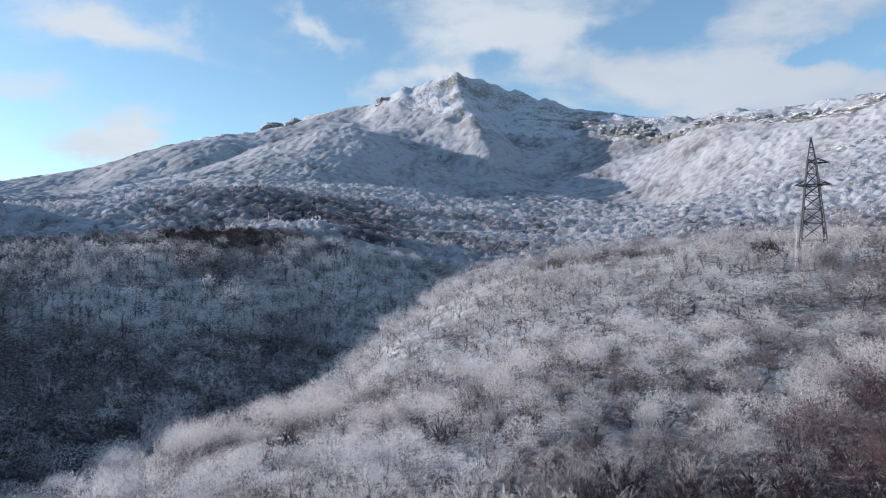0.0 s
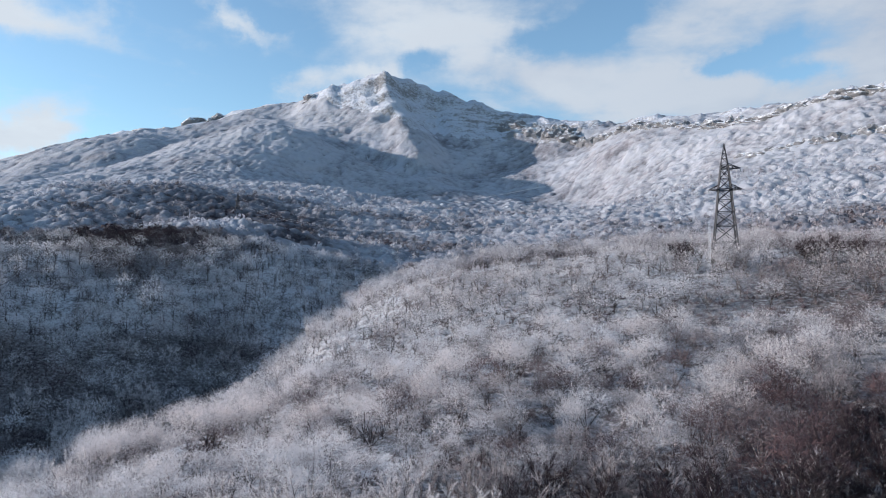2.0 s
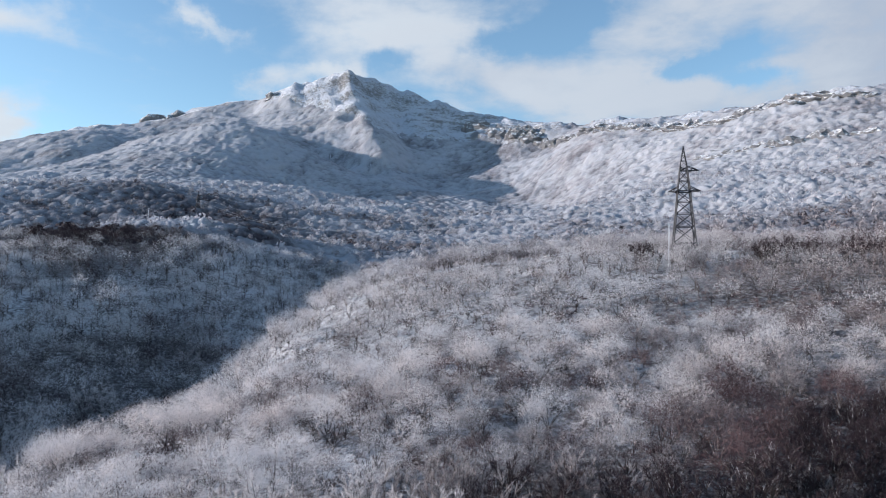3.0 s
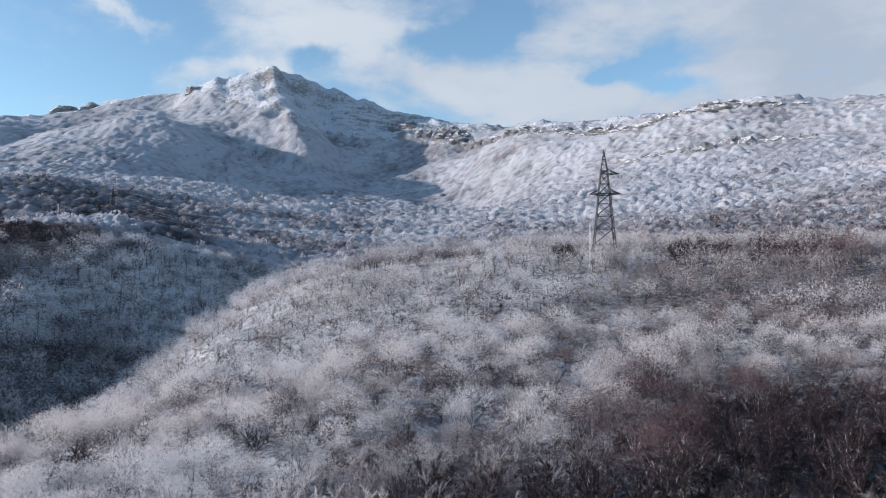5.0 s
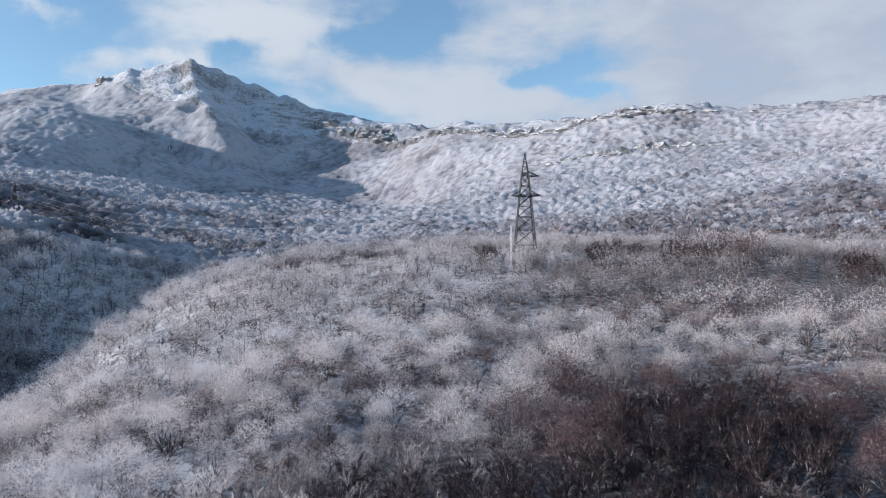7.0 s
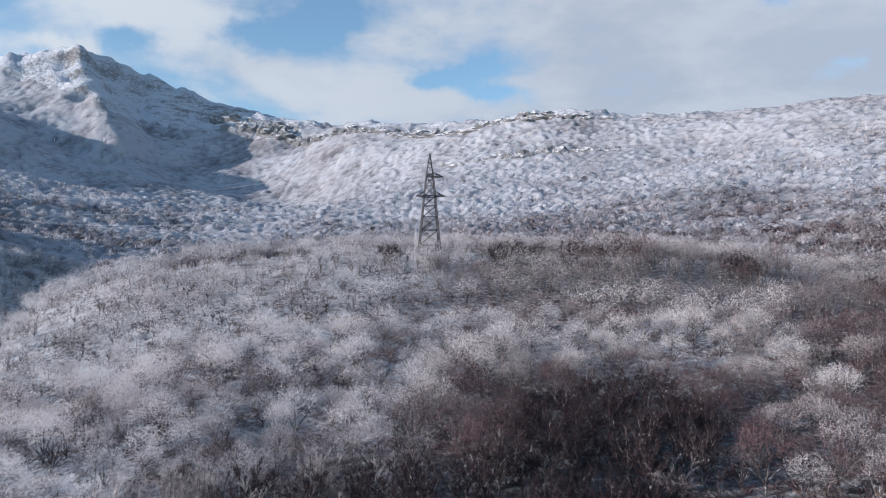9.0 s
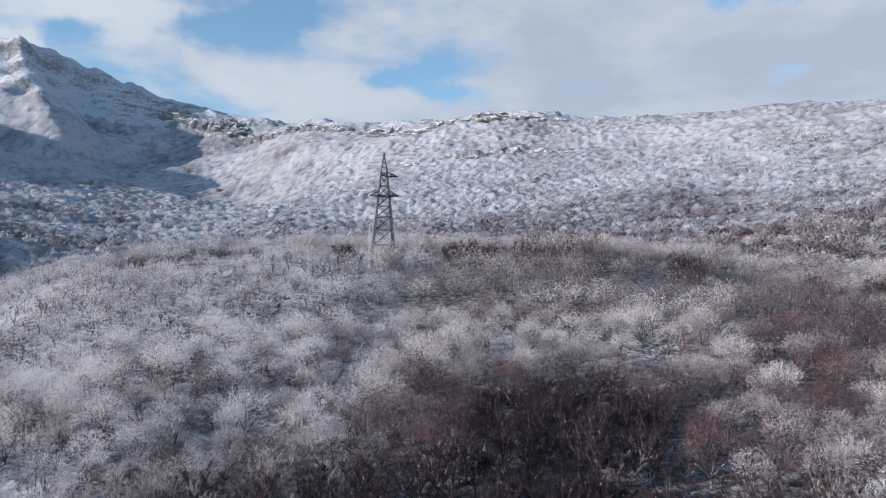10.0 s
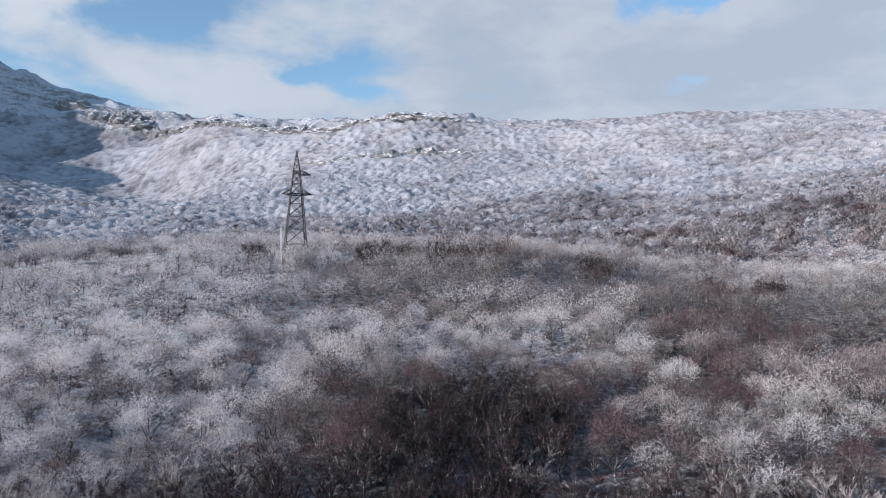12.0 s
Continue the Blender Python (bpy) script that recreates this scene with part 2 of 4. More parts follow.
# Crest, slope and valley lines as a surveyor notes them from the drone: bearing in degrees clockwise from
# straight ahead, distance in metres, angle above eye level in degrees; and the height of the trees that stand on the line.
LINES = {
    "foot_of_near_hill": (0, (-60, 80, -27), (-40, 80, -26), (-20, 88, -22.5), (0, 95, -20), (25, 95, -19.5), (45, 95, -19.5), (60, 98, -18), (75, 100, -17), (95, 110, -15)),
    "near_slope": (8.5, (-8, 150, -10.6), (5, 160, -7.0), (18, 165, -5.6), (32, 165, -4.8), (45, 165, -4.4), (58, 170, -4.6), (71, 170, -4.0)),
    "near_hill_edge": (10, (-34, 118, -17.5), (-26.3, 132, -14.6), (-22.6, 146, -12.9), (-20.3, 160, -10.9), (-17.1, 172, -9.2), (-12.5, 186, -8.3), (-9.5, 198, -7.3),
                       (-7.3, 210, -6.2), (-6.0, 220, -4.9), (-4.7, 234, -3.4), (-4.2, 252, -1.8)),
    "near_crest": (8.5, (-1.1, 290, -0.4), (3.4, 320, 1.4), (9.7, 340, 2.7), (17, 340, 3.2), (20.3, 330, 3.9), (27.2, 275, 3.6), (33.4, 270, 3.7), (38.8, 270, 3.5),
                   (43.4, 270, 3.3), (51.3, 265, 2.5), (60.4, 255, 1.0), (65, 250, 0.7), (70.8, 245, 0.3), (88, 240, -1)),
    "gully": (0, (-50, 170, -17), (-31, 172, -16), (-20, 197, -13.6), (-12, 226, -11.2), (-6, 258, -7.8), (-3, 305, -4.3), (0, 355, -2), (6, 400, 0), (12, 425, 1.0), (20, 410, 1.8)),
    "behind_crest": (0, (27, 390, 2.2), (39, 370, 2.3), (50, 360, 1.6), (60, 345, 0.9), (70, 335, 0.8)),
    "far_bank_low": (7, (-29.8, 195, -11.6), (-26.4, 232, -8.1), (-20.9, 272, -4.3), (-13, 288, -3.8), (-6, 350, -0.6)),
    "far_bank_high": (7, (-33, 325, 0.6), (-26.7, 335, 1.1), (-20.9, 340, 0.6), (-12.7, 378, 2.2), (-3.8, 440, 2.3), (5, 520, 3.0)),
    "far_bank_crest": (7, (-21, 445, 4.2), (-14.9, 450, 4.6), (-10.1, 500, 5.1), (0, 520, 3.4)),
    "hollow": (6, (-31, 600, 2.2), (-25, 640, 3.0), (-15, 660, 3.7), (-8, 670, 4.0), (0, 630, 3.2), (8, 620, 3.2)),
    "dark_hill": (7, (-31, 850, 5.7), (-24.9, 880, 6.1), (-22.3, 880, 7.1), (-15.8, 880, 7.7), (-11.9, 870, 7.4), (-8.3, 850, 6.9), (-3.8, 800, 6.1), (0.7, 720, 4.8), (5.3, 620, 3.4)),
    "back_of_dark_hill": (6, (-22, 1020, 6.4), (-16, 1010, 7.1), (-10, 980, 7.0), (-4, 920, 6.6)),
    "plateau": (6, (-12.8, 1150, 7.6), (-10.1, 1120, 7.9), (-5.7, 1080, 7.9), (-2.9, 1060, 7.6), (0.7, 1020, 6.9), (5.3, 970, 6.4), (9.7, 920, 5.8), (14.1, 850, 5.2), (17.9, 780, 4.9), (22.3, 650, 4.5)),
    "spur_back": (4, (-6.9, 1780, 11.9), (-7.8, 1620, 12.3)),
    "spur_nose": (6, (-7.8, 1620, 12.3), (-8.2, 1480, 10.7), (-8.4, 1330, 8.9), (-8.3, 1190, 7.5)),
    "spur_west": (5, (-10.2, 1660, 11.9), (-12.8, 1720, 11.0), (-15.4, 1760, 10.1), (-17, 1760, 9.0), (-19.9, 1700, 8.0), (-23, 1600, 7.2), (-26.8, 1480, 6.2), (-33, 1380, 5.0)),
    "behind_spur_west": (3, (-11.5, 1950, 11.0), (-14.5, 1910, 9.5), (-18, 1840, 8.1), (-22, 1780, 6.9), (-27, 1680, 5.5)),
    "spur_tail": (6, (-6.4, 1580, 12.2), (-4.8, 1540, 11.7), (-2, 1510, 10.4), (0.7, 1470, 9.3), (3.9, 1420, 8.2), (7.5, 1370, 7.2), (11.9, 1310, 6.5), (17, 1220, 5.8)),
    "spur_foot": (6, (-6.0, 1290, 7.9), (-3.8, 1340, 7.5), (2.1, 1320, 6.9), (8, 1280, 6.3), (13.2, 1220, 5.7), (17, 1130, 5.3)),
    "gully_under_peak": (4, (-5.5, 1760, 11.5), (-3.9, 1720, 10.9), (-1.1, 1690, 9.9), (1, 1650, 9.0), (3.5, 1590, 8.1), (7, 1520, 7.4), (12, 1440, 6.7), (17, 1320, 5.8)),
    "peak_slope": (4, (6, 1640, 8.5), (10, 1620, 8.2), (15, 1480, 7.4), (7, 1800, 10.9), (12, 1740, 9.8), (15.5, 1600, 9.2)),
    "peak_rib": (0, (1.1, 2060, 16.3), (1.4, 1980, 15.2), (1.7, 1890, 14.1), (2.3, 1800, 13.1), (3.0, 1715, 11.9), (3.7, 1640, 10.4), (4.4, 1570, 9.0)),
    "peak_buttress": (0, (-0.6, 2035, 15.0), (-0.4, 1950, 14.0), (0.2, 1850, 12.9), (1.0, 1765, 11.6)),
    "peak_couloir": (0, (0.4, 2030, 14.9), (0.7, 1945, 13.8), (1.3, 1850, 12.6)),
    "peak_gully": (0, (-3, 2100, 14.8), (-2.5, 2015, 13.9), (-2.3, 1925, 12.8), (-1.8, 1830, 11.7)),
    "peak_west_face": (0, (-5, 2105, 13.9), (-4.6, 2015, 13.1), (-4.6, 1920, 12.2), (-6, 1960, 12.0)),
    "right_face": (0, (2.7, 2040, 14.3), (3.6, 1960, 13.1), (4.9, 1870, 11.9), (6.0, 1800, 10.9)),
    "right_face_high": (0, (5.2, 2010, 13.5), (7.0, 1930, 12.5), (9.0, 1850, 11.5)),
    "dark_cliff_top": (0, (10, 2000, 13.0), (12.5, 1910, 12.4), (14.8, 1810, 12.0)),
    "dark_cliff_foot": (0, (11.4, 1940, 11.4), (14.2, 1830, 10.8), (16.6, 1720, 10.3)),
    "west_shoulder": (0, (-12.1, 2330, 12.3), (-10.9, 2300, 12.9), (-8.4, 2270, 13.6), (-6.6, 2260, 13.85), (-5.5, 2280, 13.5)),
    "shoulder_front": (0, (-11.2, 2120, 11.8), (-9.2, 2080, 12.3), (-7.6, 2030, 12.4)),
    "summit_ridge": (0, (-7.0, 2120, 12.4), (-6.2, 2130, 13.0), (-4.8, 2140, 14.3), (-3, 2135, 15.0), (-1.1, 2115, 15.7), (0.9, 2080, 16.45), (3, 2110, 15.8), (4.4, 2115, 15.3), (7.1, 2110, 14.4),
                     (9.8, 2090, 13.6), (12.4, 2030, 13.0), (14.6, 1950, 12.6)),
    "east_ridge": (1, (17.5, 1820, 12.4), (20.8, 1680, 12.4), (23.9, 1570, 12.4), (27.7, 1460, 12.4), (32.1, 1390, 12.6), (35.6, 1350, 13.0), (39.7, 1350, 12.9), (44.3, 1350, 12.7),
                   (48.8, 1340, 12.7), (53.1, 1300, 12.7), (57.4, 1260, 12.7), (61.4, 1220, 12.6), (67, 1180, 12.2), (71.1, 1150, 11.6), (88, 1100, 10)),
    "east_cliff_foot": (3, (19, 1500, 10.5), (24, 1320, 9.9), (28.9, 1150, 9.4), (35.1, 1130, 10.3), (42.4, 1130, 10.6), (47.9, 1100, 9.6)),
    "east_slope": (5, (25, 900, 7.2), (33, 850, 7.3), (40, 820, 7.2), (57, 820, 8.6), (68, 800, 8.6)),
    "east_foot": (5, (18, 830, 5.3), (22, 700, 4.4), (30.7, 580, 4.8), (39.7, 560, 4.7), (50, 580, 4.9), (56.9, 520, 4.7)),
    "brown_hill": (6, (41, 700, 6.3), (44.3, 770, 7.6), (48.7, 750, 8.0), (53, 640, 6.2)),
    "right_hill": (5, (61.3, 480, 5.4), (65.1, 450, 6.2), (71, 430, 6.5), (88, 420, 7)),
    "west_crags": (0, (-18.7, 2420, 10.6), (-17.1, 2400, 11.1), (-15.5, 2380, 11.2), (-14.1, 2350, 11.7), (-13.4, 2330, 12.1), (-12.1, 2280, 12.2)),
    "west_ridge": (3, (-60, 2500, 4), (-45, 2500, 5.3), (-36, 2350, 6.3), (-32, 2300, 6.9), (-28.9, 2250, 7.4), (-25, 2150, 8.4), (-22.9, 2080, 9.3), (-20.3, 2020, 10.2), (-17.1, 1990, 10.6), (-15.4, 1990, 10.4), (-13.8, 2000, 9.9)),
    "west_foot": (3, (-50, 1500, 4.0), (-32, 1500, 4.4)),
    "west_rib": (3, (-19.2, 2000, 10.2), (-19.4, 1900, 9.3), (-19.9, 1790, 8.1)),
    "west_rib_far": (3, (-22.5, 2060, 9.2), (-24, 1930, 8.1), (-25.6, 1820, 7.0)),
    "west_gully": (3, (-17.2, 1890, 8.8), (-17.6, 1820, 8.0)),
    "west_gully_far": (3, (-21.4, 1930, 8.5), (-22.4, 1820, 7.4)),
    "west_gully_last": (3, (-27.0, 2060, 6.9), (-28.5, 1900, 5.9)),
    # hill added out of view on the left, to cast shade over the gully bank
    "unseen_shading_hill": (7, (-87.0, 315, 3.8), (-72.7, 377, 4.0), (-60.8, 529, 6.0), (-53.8, 610, 7.6), (-49.9, 681, 8.5), (-46.0, 850, 9.8), (-44.0, 980, 9.0), (-42.0, 1100, 7.4)),
    "unseen_shading_hill_foot": (7, (-33.6, 600, 2.0), (-33.8, 720, 3.4), (-34, 850, 5.3), (-34.5, 1000, 4.9)),
    "behind": (0, (-120, 160, -16), (-165, 160, -17), (160, 160, -15), (125, 150, -14), (0, 8, -79), (-120, 700, -3), (180, 700, -6), (120, 700, -3), (-90, 700, 4),
               (-120, 2200, 0.5), (180, 2200, -1.8), (120, 2200, 1), (-90, 2200, 3)),
    "back_country": (0, (-60, 3500, 2.5), (-30, 3400, 4), (-10, 3000, 6), (0, 3000, 7), (10, 2800, 6), (30, 2200, 5.5), (50, 2000, 6), (70, 1900, 5.5), (90, 1900, 4)),
}


def survey(bearing, distance, angle, trees=0.0):
    return (distance * math.sin(radians(bearing)), distance * math.cos(radians(bearing)),
            EYE_LEVEL + distance * math.tan(radians(angle)) - trees)


marks = []
for name, (canopy, *points) in LINES.items():
    places = [Vector(survey(*p, canopy)) for p in points]
    if name in ("behind", "back_country", "peak_slope"):
        marks += [tuple(p) for p in places]
        continue
    for p, q in zip(places, places[1:]):
        count = max(1, round((q - p).length / (0.07 * p.to_2d().length + 6)))
        count = min(count, 4)
        marks += [tuple(p.lerp(q, k / count)) for k in range(count)]
    marks.append(tuple(places[-1]))
for k in range(24):
    marks.append(survey(k * 15, 4950, 0.0))
marks = np.array(marks)
keep = [i for i in range(len(marks)) if i == 0 or np.min(np.hypot(*(marks[:i, :2] - marks[i, :2]).T)) > 2.0]
marks = marks[keep]
span = np.hypot(marks[:, None, 0] - marks[None, :, 0], marks[:, None, 1] - marks[None, :, 1])
# a little give keeps the surface soft between neighbouring lines
system = np.zeros((len(marks) + 3, len(marks) + 3))
system[:-3, :-3] = -span + np.diag(np.full(len(marks), 1.5))
system[:-3, -3], system[:-3, -2:] = 1, marks[:, :2] / 1000
system[-3, :-3], system[-2:, :-3] = 1, (marks[:, :2] / 1000).T
weights = np.linalg.solve(system, np.concatenate([marks[:, 2], np.zeros(3)]))


def rock_share(x, y, z):
    """How much of the ground is bare mountain: high up, and along the cliffs."""
    r = np.hypot(x, y)
    angle = np.degrees(np.arctan2(z, r))
    bearing = np.degrees(np.arctan2(x, y))
    line = np.interp(bearing, [-60, -32, -20, -12, -8, -4, 2, 8, 13, 16, 20, 28, 36, 46, 52, 60], [9, 9, 10.8, 12.3, 13.7, 13.9, 12.9, 11.2, 10.6, 11.2, 12.1, 12.3, 12.6, 12.8, 13.2, 13.8])
    line = line + fbm(x, y, 160.0, 4, 61) * 0.8
    share = np.clip((angle - line) / 0.7 + 0.5, 0, 1) * (r > 1000)
    return share


def land(x, y):
    """Height of the ground, and its share of bare rock, at the given places."""
    x, y = np.atleast_1d(np.asarray(x, float)), np.atleast_1d(np.asarray(y, float))
    z = np.empty_like(x)
    for k in range(0, len(x), 20000):
        a, b = x[k:k + 20000], y[k:k + 20000]
        d = np.hypot(a[:, None] - marks[None, :, 0], b[:, None] - marks[None, :, 1])
        z[k:k + 20000] = -d @ weights[:-3] + weights[-3] + a / 1000 * weights[-2] + b / 1000 * weights[-1]
    r = np.hypot(x, y)
    rock = rock_share(x, y, z)
    z = z + fbm(x, y, 45.0, 4, 11) * np.interp(r, [0, 250, 700, 1500], [2.4, 2.6, 4.0, 5.0])
    z = z + fbm(x, y, 220.0, 3, 23) * np.interp(r, [0, 400, 1000, 2000], [0.0, 1.5, 7.0, 9.0])
    flutes = fbm(x * 4.2, y, 190.0, 4, 41, True)
    z = z + rock * (fbm(x, y, 150.0, 5, 31, True) * 11.0 + flutes * 12.0 + fbm(x, y, 38.0, 4, 37, True) * 8.0)
    return z, rock


def height(x, y):
    return land(x, y)[0]


def tri_mesh(name, tris, mats, values, which=None):
    """A mesh of loose triangles (n, 3, 3); values: name -> number per triangle corner."""
    data = bpy.data.meshes.new(name)
    count = len(tris)
    data.vertices.add(count * 3)
    data.vertices.foreach_set("co", np.ascontiguousarray(tris, np.float32).ravel())
    data.loops.add(count * 3)
    data.loops.foreach_set("vertex_index", np.arange(count * 3, dtype=np.int32))
    data.polygons.add(count)
    data.polygons.foreach_set("loop_start", np.arange(0, count * 3, 3, dtype=np.int32))
    for m in mats:
        data.materials.append(m)
    if which is not None:
        data.polygons.foreach_set("material_index", which.astype(np.int32))
    for key, v in values.items():
        data.attributes.new(key, "FLOAT", "POINT").data.foreach_set("value", np.ascontiguousarray(v, np.float32).ravel())
    data.update(calc_edges=True)
    return data


def build_ground():
    bearings = np.concatenate([np.arange(-48, 84, 0.32), np.arange(84, 312, 3.0)])
    rings = np.concatenate([np.arange(4, 60, 8), np.arange(60, 320, 5.5), np.arange(320, 1000, 9.5), np.arange(1000, 2180, 9.0),
                            np.arange(2180, 2900, 24.0), np.geomspace(2900, 4950, 12)])
    b, r = np.meshgrid(np.radians(bearings), rings)
    x, y = (r * np.sin(b)).ravel(), (r * np.cos(b)).ravel()
    z, rock = land(x, y)
    nb, nr = len(bearings), len(rings)
    i, j = np.meshgrid(np.arange(nb), np.arange(nr - 1))
    k = (i + 1) % nb
    faces = np.stack([j * nb + i, (j + 1) * nb + i, (j + 1) * nb + k, j * nb + k], -1).reshape(-1, 4)
    data = bpy.data.meshes.new("ground")
    centre = len(x)
    x, y, z, rock = np.append(x, 0), np.append(y, 0), np.append(z, height([0.0], [0.0])[0]), np.append(rock, 0)
    cap = np.stack([np.full(nb, centre), np.arange(nb), (np.arange(nb) + 1) % nb], -1)
    data.vertices.add(len(x))
    data.vertices.foreach_set("co", np.stack([x, y, z], -1).astype(np.float32).ravel())
    loops = np.concatenate([faces[:, ::-1].ravel(), cap[:, ::-1].ravel()]).astype(np.int32)
    data.loops.add(len(loops))
    data.loops.foreach_set("vertex_index", loops)
    starts = np.concatenate([np.arange(len(faces)) * 4, len(faces) * 4 + np.arange(nb) * 3]).astype(np.int32)
    data.polygons.add(len(starts))
    data.polygons.foreach_set("loop_start", starts)
    data.attributes.new("rock", "FLOAT", "POINT").data.foreach_set("value", rock.astype(np.float32))
    layered = np.interp(np.degrees(np.arctan2(x, y)), [-40, -14, -11, 2, 7, 13, 17, 20, 34, 40, 60], [0.0, 0.3, -0.5, -0.3, 0.5, 1.0, 1.0, 0.75, 0.7, 0.3, 0.0])
    data.attributes.new("layered", "FLOAT", "POINT").data.foreach_set("value", layered.astype(np.float32))
    # last two terms paint shade: darker ground on the bank and between near trees
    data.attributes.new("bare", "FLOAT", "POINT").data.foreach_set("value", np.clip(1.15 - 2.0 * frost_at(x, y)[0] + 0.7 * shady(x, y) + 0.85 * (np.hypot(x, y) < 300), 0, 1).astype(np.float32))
    data.materials.append(GROUND)
    data.update(calc_edges=True)
    data.validate()
    data.shade_smooth()
    return tagged(new("ground", data), "snow-covered hillsides and rocky mountain with brown leaf litter", "ground", kind="structure")




# ======== trees ========
def tube(p, q, a, b, sides):
    """Triangles of a tapered stick from p to q."""
    axis = (q - p) / max(1e-6, np.linalg.norm(q - p))
    side = np.cross(axis, (0.31, 0.87, 0.38))
    side /= np.linalg.norm(side)
    up = np.cross(axis, side)
    turn = np.arange(sides) / sides * 2 * np.pi
    ring = np.cos(turn)[:, None] * side + np.sin(turn)[:, None] * up
    low, high = p + ring * a, q + ring * b
    n = np.roll(np.arange(sides), -1)
    return np.concatenate([np.stack([low, low[n], high], 1), np.stack([low[n], high[n], high], 1)])


def spikes(rng, base, way, length, width):
    """One slender triangle for each twig."""
    side = np.cross(way, rng.normal(size=way.shape))
    side /= np.linalg.norm(side, axis=1)[:, None] + 1e-9
    tip = base + way * length[:, None]
    return np.stack([base - side * width[:, None] / 2, base + side * width[:, None] / 2, tip], 1)


def unit(v):
    return v / (np.linalg.norm(v, axis=-1, keepdims=True) + 1e-9)


def grow(rng, tall, limbs, branches, twigs, width, sides, spread=0.95, fork_at=(0.10, 0.24)):
    """A bare broadleaf tree: wood triangles and twig triangles with each twig corner's share of the height."""
    wood, base, way, length = [], [], [], []
    fork = tall * rng.uniform(*fork_at)
    lean = np.array([rng.normal() * 0.06, rng.normal() * 0.06, 1.0])
    top = lean * fork
    wood.append(tube(np.array([0, 0, -0.8]), top, 0.020 * tall, 0.014 * tall, max(3, sides + 1)))
    ends = []
    for k in range(limbs):
        turn = 2 * np.pi * (k + rng.uniform(-0.3, 0.3)) / limbs
        open_ = rng.uniform(0.25, spread) if k else 0.05
        start = lean * fork * rng.uniform(0.6, 1.0)
        reach = (tall - fork) * rng.uniform(0.74, 0.98) * (1 - 0.28 * open_)
        first = unit(np.array([np.cos(turn) * open_ * 1.25, np.sin(turn) * open_ * 1.25, 1.0]))
        second = unit(np.array([np.cos(turn) * open_ * 0.75, np.sin(turn) * open_ * 0.75, 1.0]) + rng.normal(size=3) * 0.10)
        mid = start + first * reach * 0.5
        end = mid + second * reach * 0.5
        if sides:
            wood.append(tube(start, mid, 0.0095 * tall, 0.006 * tall, sides))
        if branches:
            wood.append(tube(mid, end, 0.006 * tall, 0.002 * tall, sides))
        ends.append((start, mid, end))
        for _ in range(branches):
            s = rng.uniform(0.25, 1.0)
            p = start + (mid - start) * s * 2 if s < 0.5 else mid + (end - mid) * (s * 2 - 1)
            d = unit((first if s < 0.5 else second) + rng.normal(size=3) * np.array([0.55, 0.55, 0.30]))
            q = p + d * reach * rng.uniform(0.16, 0.34)
            wood.append(tube(p, q, 0.0035 * tall, 0.0012 * tall, 3))
            n = twigs
            u = rng.uniform(0.1, 1.0, n)
            base.append(p + (q - p) * u[:, None])
            way.append(unit(d * 0.7 + (q - np.array([0, 0, 0.42 * tall])) / (0.55 * tall) + np.array([0, 0, 0.15]) + rng.normal(size=(n, 3)) * np.array([0.75, 0.75, 0.65])))
            length.append(rng.uniform(0.035, 0.095, n) * tall)
        if not branches:
            # a rounded crown: short twigs all round the outer half of this limb's share of the dome
            n = twigs
            out = unit(rng.normal(size=(n, 3)) * np.array([0.75, 0.75, 0.6]) + np.array([np.cos(turn), np.sin(turn), 0.0]) * (0.9 if k else 0.0) + np.array([0, 0, 0.45]))
            shell = np.array([0, 0, 0.56 * tall]) + out * np.array([0.44 * spread, 0.44 * spread, 0.36]) * tall * rng.uniform(0.45, 0.92, n)[:, None] * rng.uniform(0.85, 1.1)
            base.append(shell)
            way.append(unit(out * 0.5 + np.array([0, 0, 0.3]) + rng.normal(size=(n, 3)) * 0.65))
            length.append(rng.uniform(0.04, 0.12, n) * tall)
    base, way, length = np.concatenate(base), np.concatenate(way), np.concatenate(length)
    twig = spikes(rng, base, way, length, rng.uniform(0.6, 1.3, len(base)) * width)
    return np.concatenate(wood), twig


def flakes(rng, centre, out, size, tilt=0.16):
    """Small ragged clumps of twigs, each a triangle that faces outwards."""
    face = unit(out + rng.normal(size=out.shape) * tilt)
    a = unit(np.cross(face, rng.normal(size=out.shape)))
    b = np.cross(face, a)
    turn = rng.uniform(0, 2 * np.pi, len(out))[:, None] + np.array([0.0, 2.1, 4.2]) + rng.normal(size=(len(out), 3)) * 0.35
    reach = size[:, None] * rng.uniform(0.6, 1.3, (len(out), 3))
    return centre[:, None, :] + reach[:, :, None] * (np.cos(turn)[:, :, None] * a[:, None, :] + np.sin(turn)[:, :, None] * b[:, None, :])


